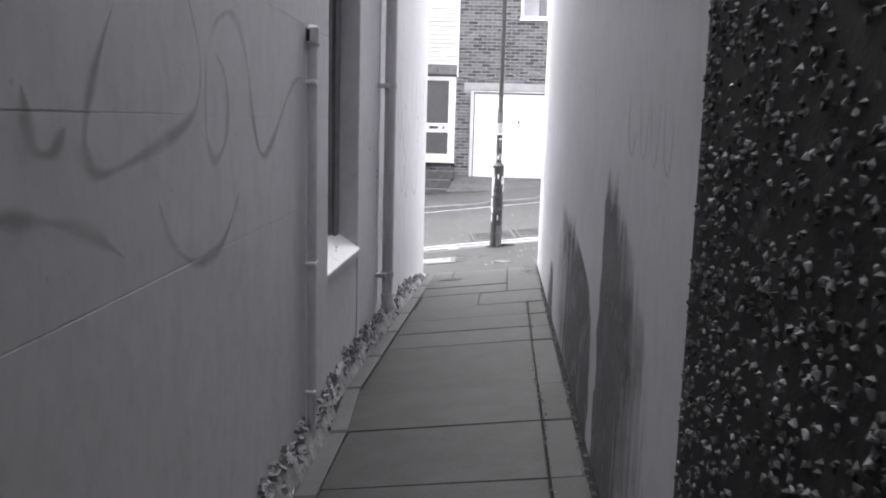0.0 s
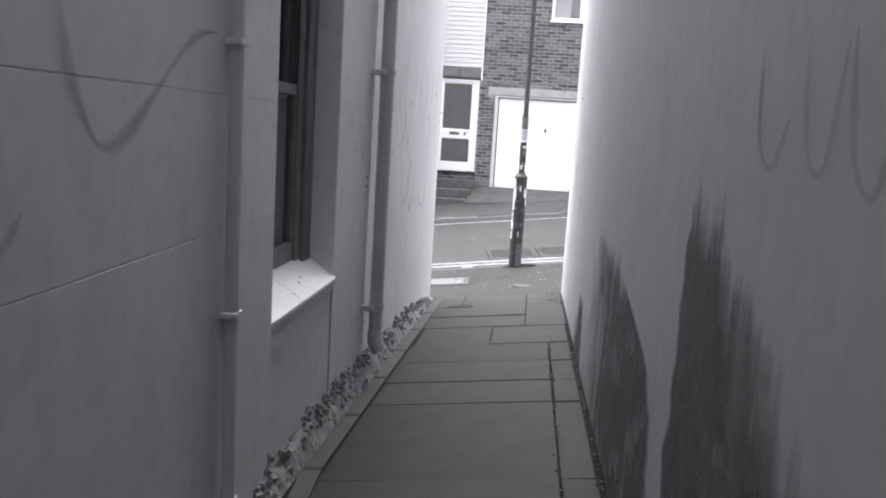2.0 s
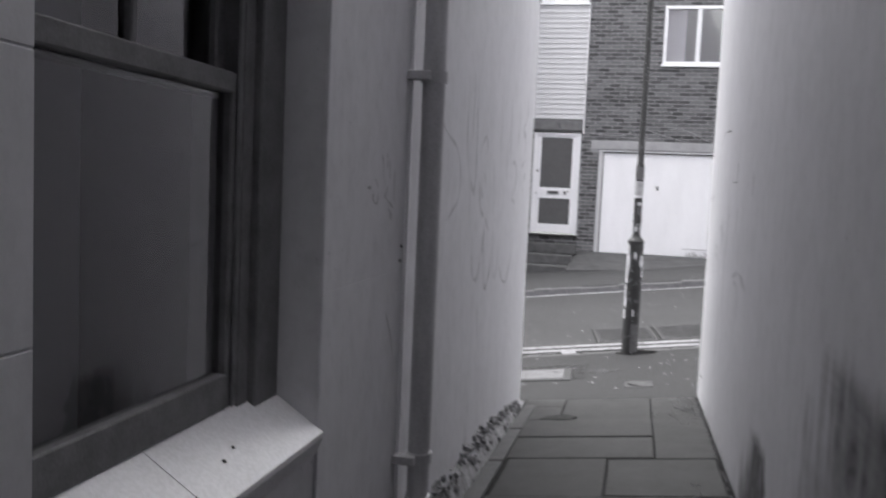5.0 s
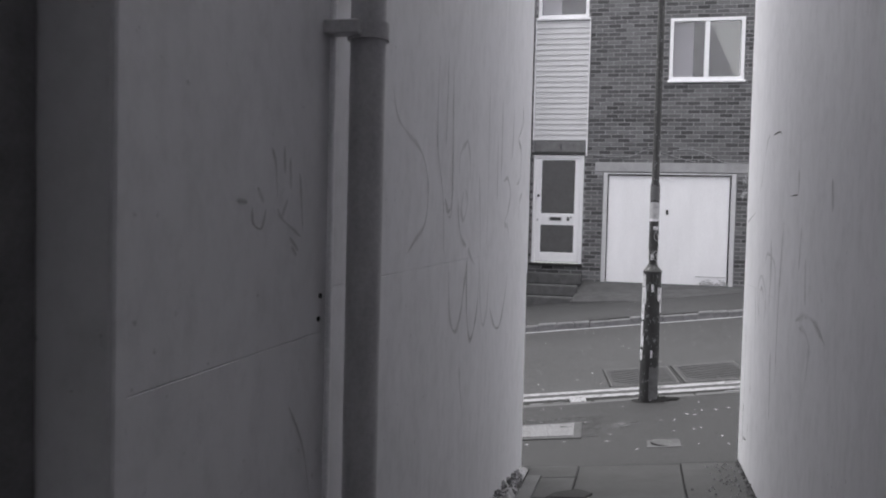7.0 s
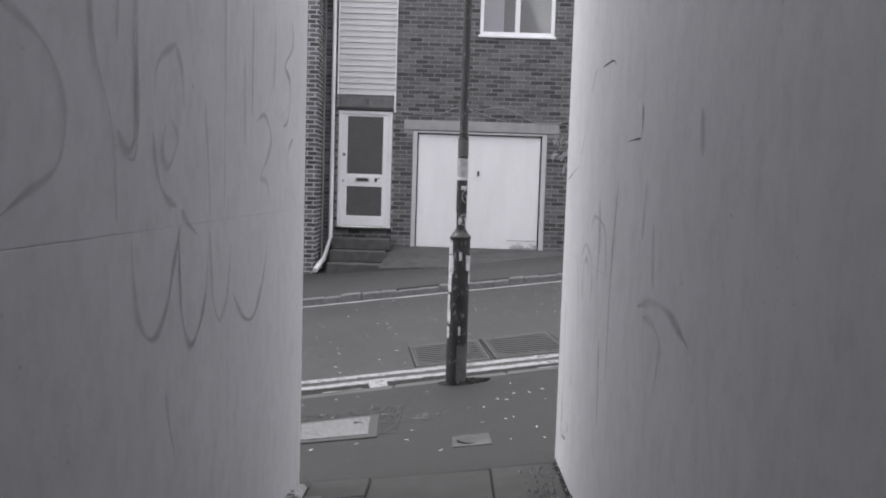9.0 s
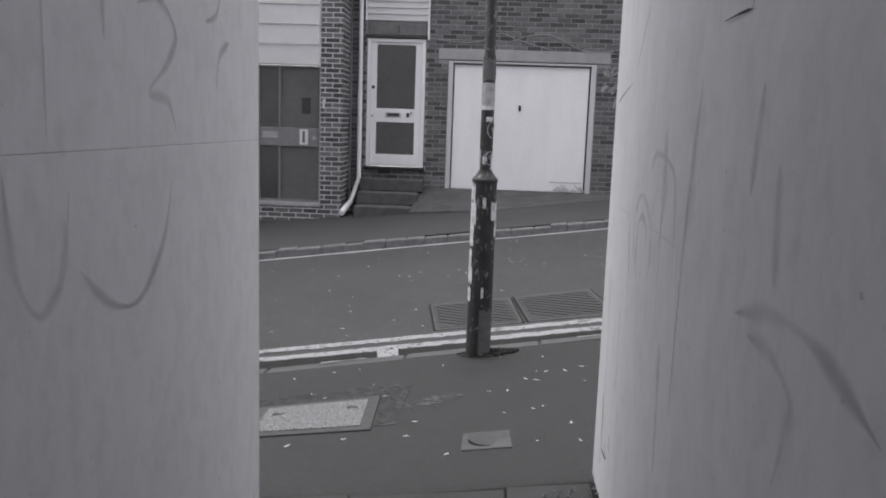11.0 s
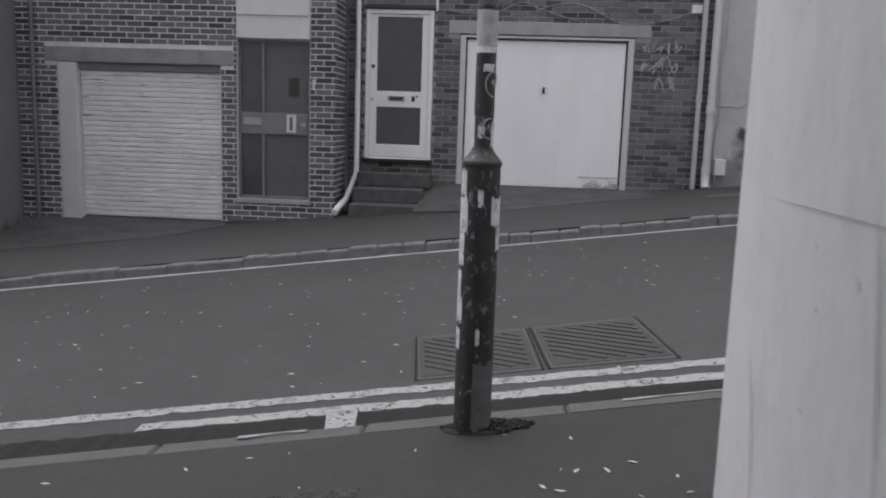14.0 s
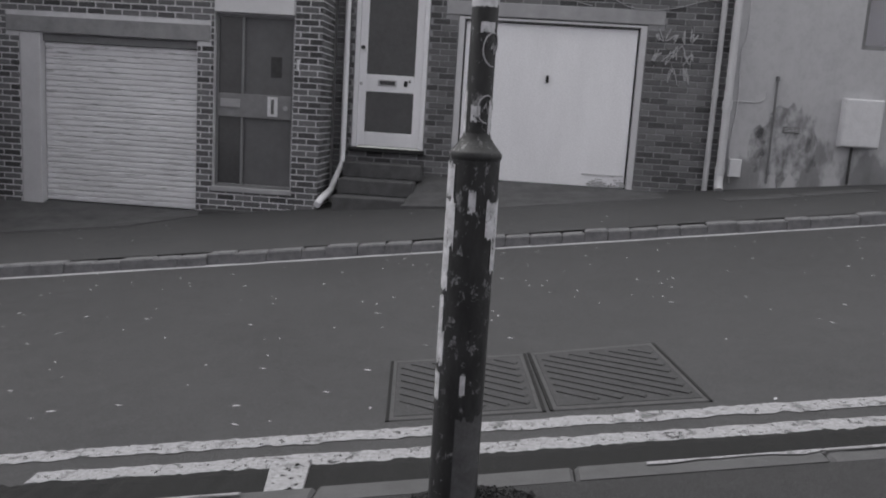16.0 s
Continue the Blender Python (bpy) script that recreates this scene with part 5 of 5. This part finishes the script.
run("rain_pipe", "pale plastic rainwater pipe with an angled foot", "house pipes", (
    ("upper_pipe", [(-1.47, FY - 0.07, 7.2), (-1.47, FY - 0.07, 1.92)], 0.034),
    ("lower_pipe", [(-1.47, FY - 0.07, 1.94), (-1.47, FY - 0.07, 0.55), (-1.475, FY - 0.09, 0.5), (-1.55, SY + 0.25, 0.17)], 0.038),
    ("shoe", [(-1.545, SY + 0.27, 0.185), (-1.6, SY + 0.0, 0.09), (-1.625, SY - 0.12, 0.03)], 0.046),
), WHITE, (-1.45, FY, 0))
run("dark_pipe", "thin dull pipe down the brick beside the grey house", "house pipes", (("pipe", [(-5.83, SY - 0.05, 6.4), (-5.83, SY - 0.05, -0.5)], 0.03), ("joint", [(-5.83, SY - 0.05, 1.2), (-5.83, SY - 0.05, 1.1)], 0.038)), PANEL, (-5.83, SY, -0.5))
run("soil_pipe", "pale painted soil pipe down the house corner", "house pipes", (
    ("pipe", [(3.36, FY - 0.08, 7.2), (3.36, FY - 0.08, 0.62)], 0.05),
    ("collar", [(3.36, FY - 0.08, 1.62), (3.36, FY - 0.08, 1.5)], 0.062),
    ("collar", [(3.36, FY - 0.08, 0.8), (3.36, FY - 0.08, 0.7)], 0.06),
    ("shoe", [(3.36, FY - 0.08, 0.68), (3.36, FY - 0.1, 0.56), (3.36, FY - 0.15, 0.5)], 0.055),
), CLAD, (3.36, FY, 0.5))
run("dark_pipe", "dull dark pipe beside the soil pipe", "house pipes", (("pipe", [(3.2, FY - 0.06, 7.2), (3.2, FY - 0.06, 0.48)], 0.035), ("joint", [(3.2, FY - 0.06, 1.75), (3.2, FY - 0.06, 1.65)], 0.043)), PIPE, (3.2, FY, 0.5))


def cable(name, label, pts, r=0.006, mat=LINTEL):
    fine = []
    p = [Vector(q) for q in pts]
    for i in range(len(p) - 1):
        a, b, c, d = p[max(i - 1, 0)], p[i], p[i + 1], p[min(i + 2, len(p) - 1)]
        for k in range(6):
            t = k / 6
            fine.append(0.5 * (2 * b + (c - a) * t + (2 * a - 5 * b + 4 * c - d) * t * t + (3 * b - a - 3 * c + d) * t ** 3))
    fine.append(p[-1])
    solid(name, bm_tube(fine, r, 6), mat, label, "cable", "thing", group="loose cables")


Y = FY - 0.014
cable("cable", "thin pale cable looped along the brick", [(-0.4, Y, 2.82), (0.0, Y, 2.77), (0.4, Y, 2.78), (0.75, Y, 2.92), (0.95, Y, 2.86), (1.3, Y, 2.75), (1.6, Y, 2.68)])
cable("cable", "thin pale cable looped along the brick", [(0.95, Y - 0.01, 2.8), (1.15, Y - 0.01, 2.88), (1.45, Y - 0.01, 2.92), (1.7, Y - 0.01, 2.86), (2.1, Y - 0.01, 2.68), (2.6, Y - 0.01, 2.7), (3.1, Y - 0.01, 2.86)])
cable("cable", "dark cable hanging beside the soil pipe", [(3.5, Y, 4.5), (3.52, Y, 2.6), (3.47, Y, 2.2), (3.5, Y, 1.6), (3.46, Y, 1.1), (3.5, Y - 0.03, 0.6)], 0.01, PIPE)
cable("cable", "dark cable bent over the render", [(3.42, Y, 1.62), (3.6, Y, 1.62), (3.75, Y, 1.62), (3.83, Y, 1.68), (3.84, Y, 1.75)], 0.009, PIPE)
solid("junction_box", bm_box(3.02, 3.16, FY - 0.05, FY - 0.003, 2.82, 2.93, 0.006), PLASTIC, "small pale junction box on the brick", "junction box", "thing")

# rendered house uphill
rr = bmesh.new()
for a, b, c, d in holed(3.42, 16, -0.6, 8.0, [(4.9, 5.9, 2.33, 3.8)]):
    box(rr, a, b, FY - 0.01, FY + 0.25, c, d)
wall_render = solid("wall_render", rr, RENDER, "stained white rendered house front", "wall")
house_window("window_4", "dull framed window in the white render", 4.9, 5.9, 2.33, 3.8, FY + 0.05, None, False, FRAMEGREY)
mb = thing("meter_box", "pale meter cupboard on the render", "meter box", (4.98, FY, 1.14))
part("body", bm_box(4.75, 5.22, FY - 0.14, FY - 0.012, 1.14, 1.73, 0.01), PLASTIC, mb)
part("lid", bm_box(4.765, 5.205, FY - 0.152, FY - 0.141, 1.155, 1.715, 0.004), PLASTIC, mb)
part("feed_pipe", bm_tube([(4.94, FY - 0.04, 1.139), (4.94, FY - 0.04, 0.68)], 0.016, 8), IRON, mb)
ag = thing("air_grille", "small dark air grille in the render", "vent", (4.19, FY, 1.3))
part("plate", bm_box(4.09, 4.29, FY - 0.02, FY - 0.011, 1.27, 1.34, 0.003), IRON, ag)
for i in range(3):
    part("slat", bm_box(4.1, 4.28, FY - 0.026, FY - 0.0201, 1.28 + i * 0.02, 1.29 + i * 0.02), PIPE, ag)
run("vent_pipe", "thin dull pipe on the stained render", "house pipes", (("pipe", [(3.95, FY - 0.03, 1.9), (3.96, FY - 0.03, 0.62)], 0.012), ("cap", [(3.95, FY - 0.03, 1.95), (3.95, FY - 0.03, 1.89)], 0.022)), PANEL, (3.95, FY, 0.6))
solid("cable_box", bm_box(3.47, 3.62, FY - 0.09, FY - 0.012, 0.68, 0.9, 0.008), PLASTIC, "small pale cable box low on the render", "junction box", "thing")
st = thing("damp_stain", "dark blotched damp patch on the render", "stain", (4.2, FY, 1.1))
BLOT = Mat("damp_blot", 0.85)
BLOT.l(BLOT.ramp(BLOT.noise(7, 6, 0.65, (1, 1, 0.55)), [(0.4, (0, 0, 0, 1)), (0.7, (0.75, 0.75, 0.75, 1))]), BLOT.b.inputs["Alpha"])
BLOT = BLOT.colour(0.17).m
bl = bmesh.new()
vs = [bl.verts.new((4.18 + 0.34 * math.cos(a) * (1 + 0.5 * noise.noise((math.cos(a) * 3, math.sin(a) * 3, 1))), FY - 0.0135, 1.15 + 0.5 * math.sin(a) * (1 + 0.5 * noise.noise((math.cos(a) * 3, math.sin(a) * 3, 8))))) for a in (k * math.tau / 90 for k in range(90))]
bl.faces.new(vs)
part("blot", bl, BLOT, st)
bl = bmesh.new()
vs = [bl.verts.new((3.8 + 0.11 * math.cos(a), FY - 0.0135, 1.05 + 0.3 * math.sin(a))) for a in (k * math.tau / 20 for k in range(20))]
bl.faces.new(vs)
part("blot", bl, BLOT, st)
tg = thing("scrawl", "pale scratched scrawl on the brick", "graffiti", (2.55, FY, 2))
rng = random.Random(17)
for z, x0, n in ((2.26, 2.42, 4), (2.03, 2.4, 4), (1.78, 2.62, 2)):
    for k in range(n):
        x, w, h = x0 + 0.13 * k, 0.12, rng.uniform(0.15, 0.22)
        fine = []
        up = rng.random() < 0.5
        p = [Vector((x + w * rng.uniform(-0.2, 1.2), FY - 0.011, z + h * ((q % 2 == up) * 0.8 + rng.uniform(-0.15, 0.35)))) for q in range(rng.randint(4, 6))]
        for i in range(len(p) - 1):
            a, b, c, d = p[max(i - 1, 0)], p[i], p[i + 1], p[min(i + 2, len(p) - 1)]
            fine += [0.5 * (2 * b + (c - a) * t + (2 * a - 5 * b + 4 * c - d) * t * t + (3 * b - a - 3 * c + d) * t ** 3) for t in (0, 0.25, 0.5, 0.75)]
        part("scrawl_line", bm_tube(fine, 0.007, 5), TAG, tg)

for q in ([(3.2, 19.25), (4.05, 19.42), (3.98, 19.72), (3.15, 19.58)], [(4.1, 19.5), (5.0, 19.68), (4.95, 20.0), (4.05, 19.82)]):
    solid("paving_slab", skew(q, far_z, 0.008), CONCRETE, "pale paving slab let into the asphalt", "paving slab", "thing", group="let-in slabs")
# neighbours and closing walls
nb = bmesh.new()
box(nb, -16, -6.08, 18.1, SY + 0.3, -3.0, 7.5)
solid("wall_neighbour", nb, GREYRENDER, "plain grey rendered house projecting beside the roller door", "wall")
solid("wall_neighbour_strip", bm_box(-6.079, -6.06, 18.1, 18.32, -3.0, 7.5, 0.006), LINTEL, "pale edge strip of the grey house", "trim")

lay_bricks(facade_right, -1.62, 3.42, 0.02, 6.1, [D_HOLE, C_HOLE, U_HOLE, G_HOLE, L_HOLE, W_HOLE], lambda u, d, z: (u, FY - d, z), 300, 1)
lay_bricks(facade_left, -6.08, -1.655, -0.45, 4.9, [S_HOLE, SL_HOLE, E_HOLE, EC_HOLE], lambda u, d, z: (u, SY - d, z), 260, 2, 0.015)
lay_bricks(facade_left, SY, FY, -0.45, 6.1, [], lambda u, d, z: (-1.655 + d, u, z), 40, 3, 0.015)
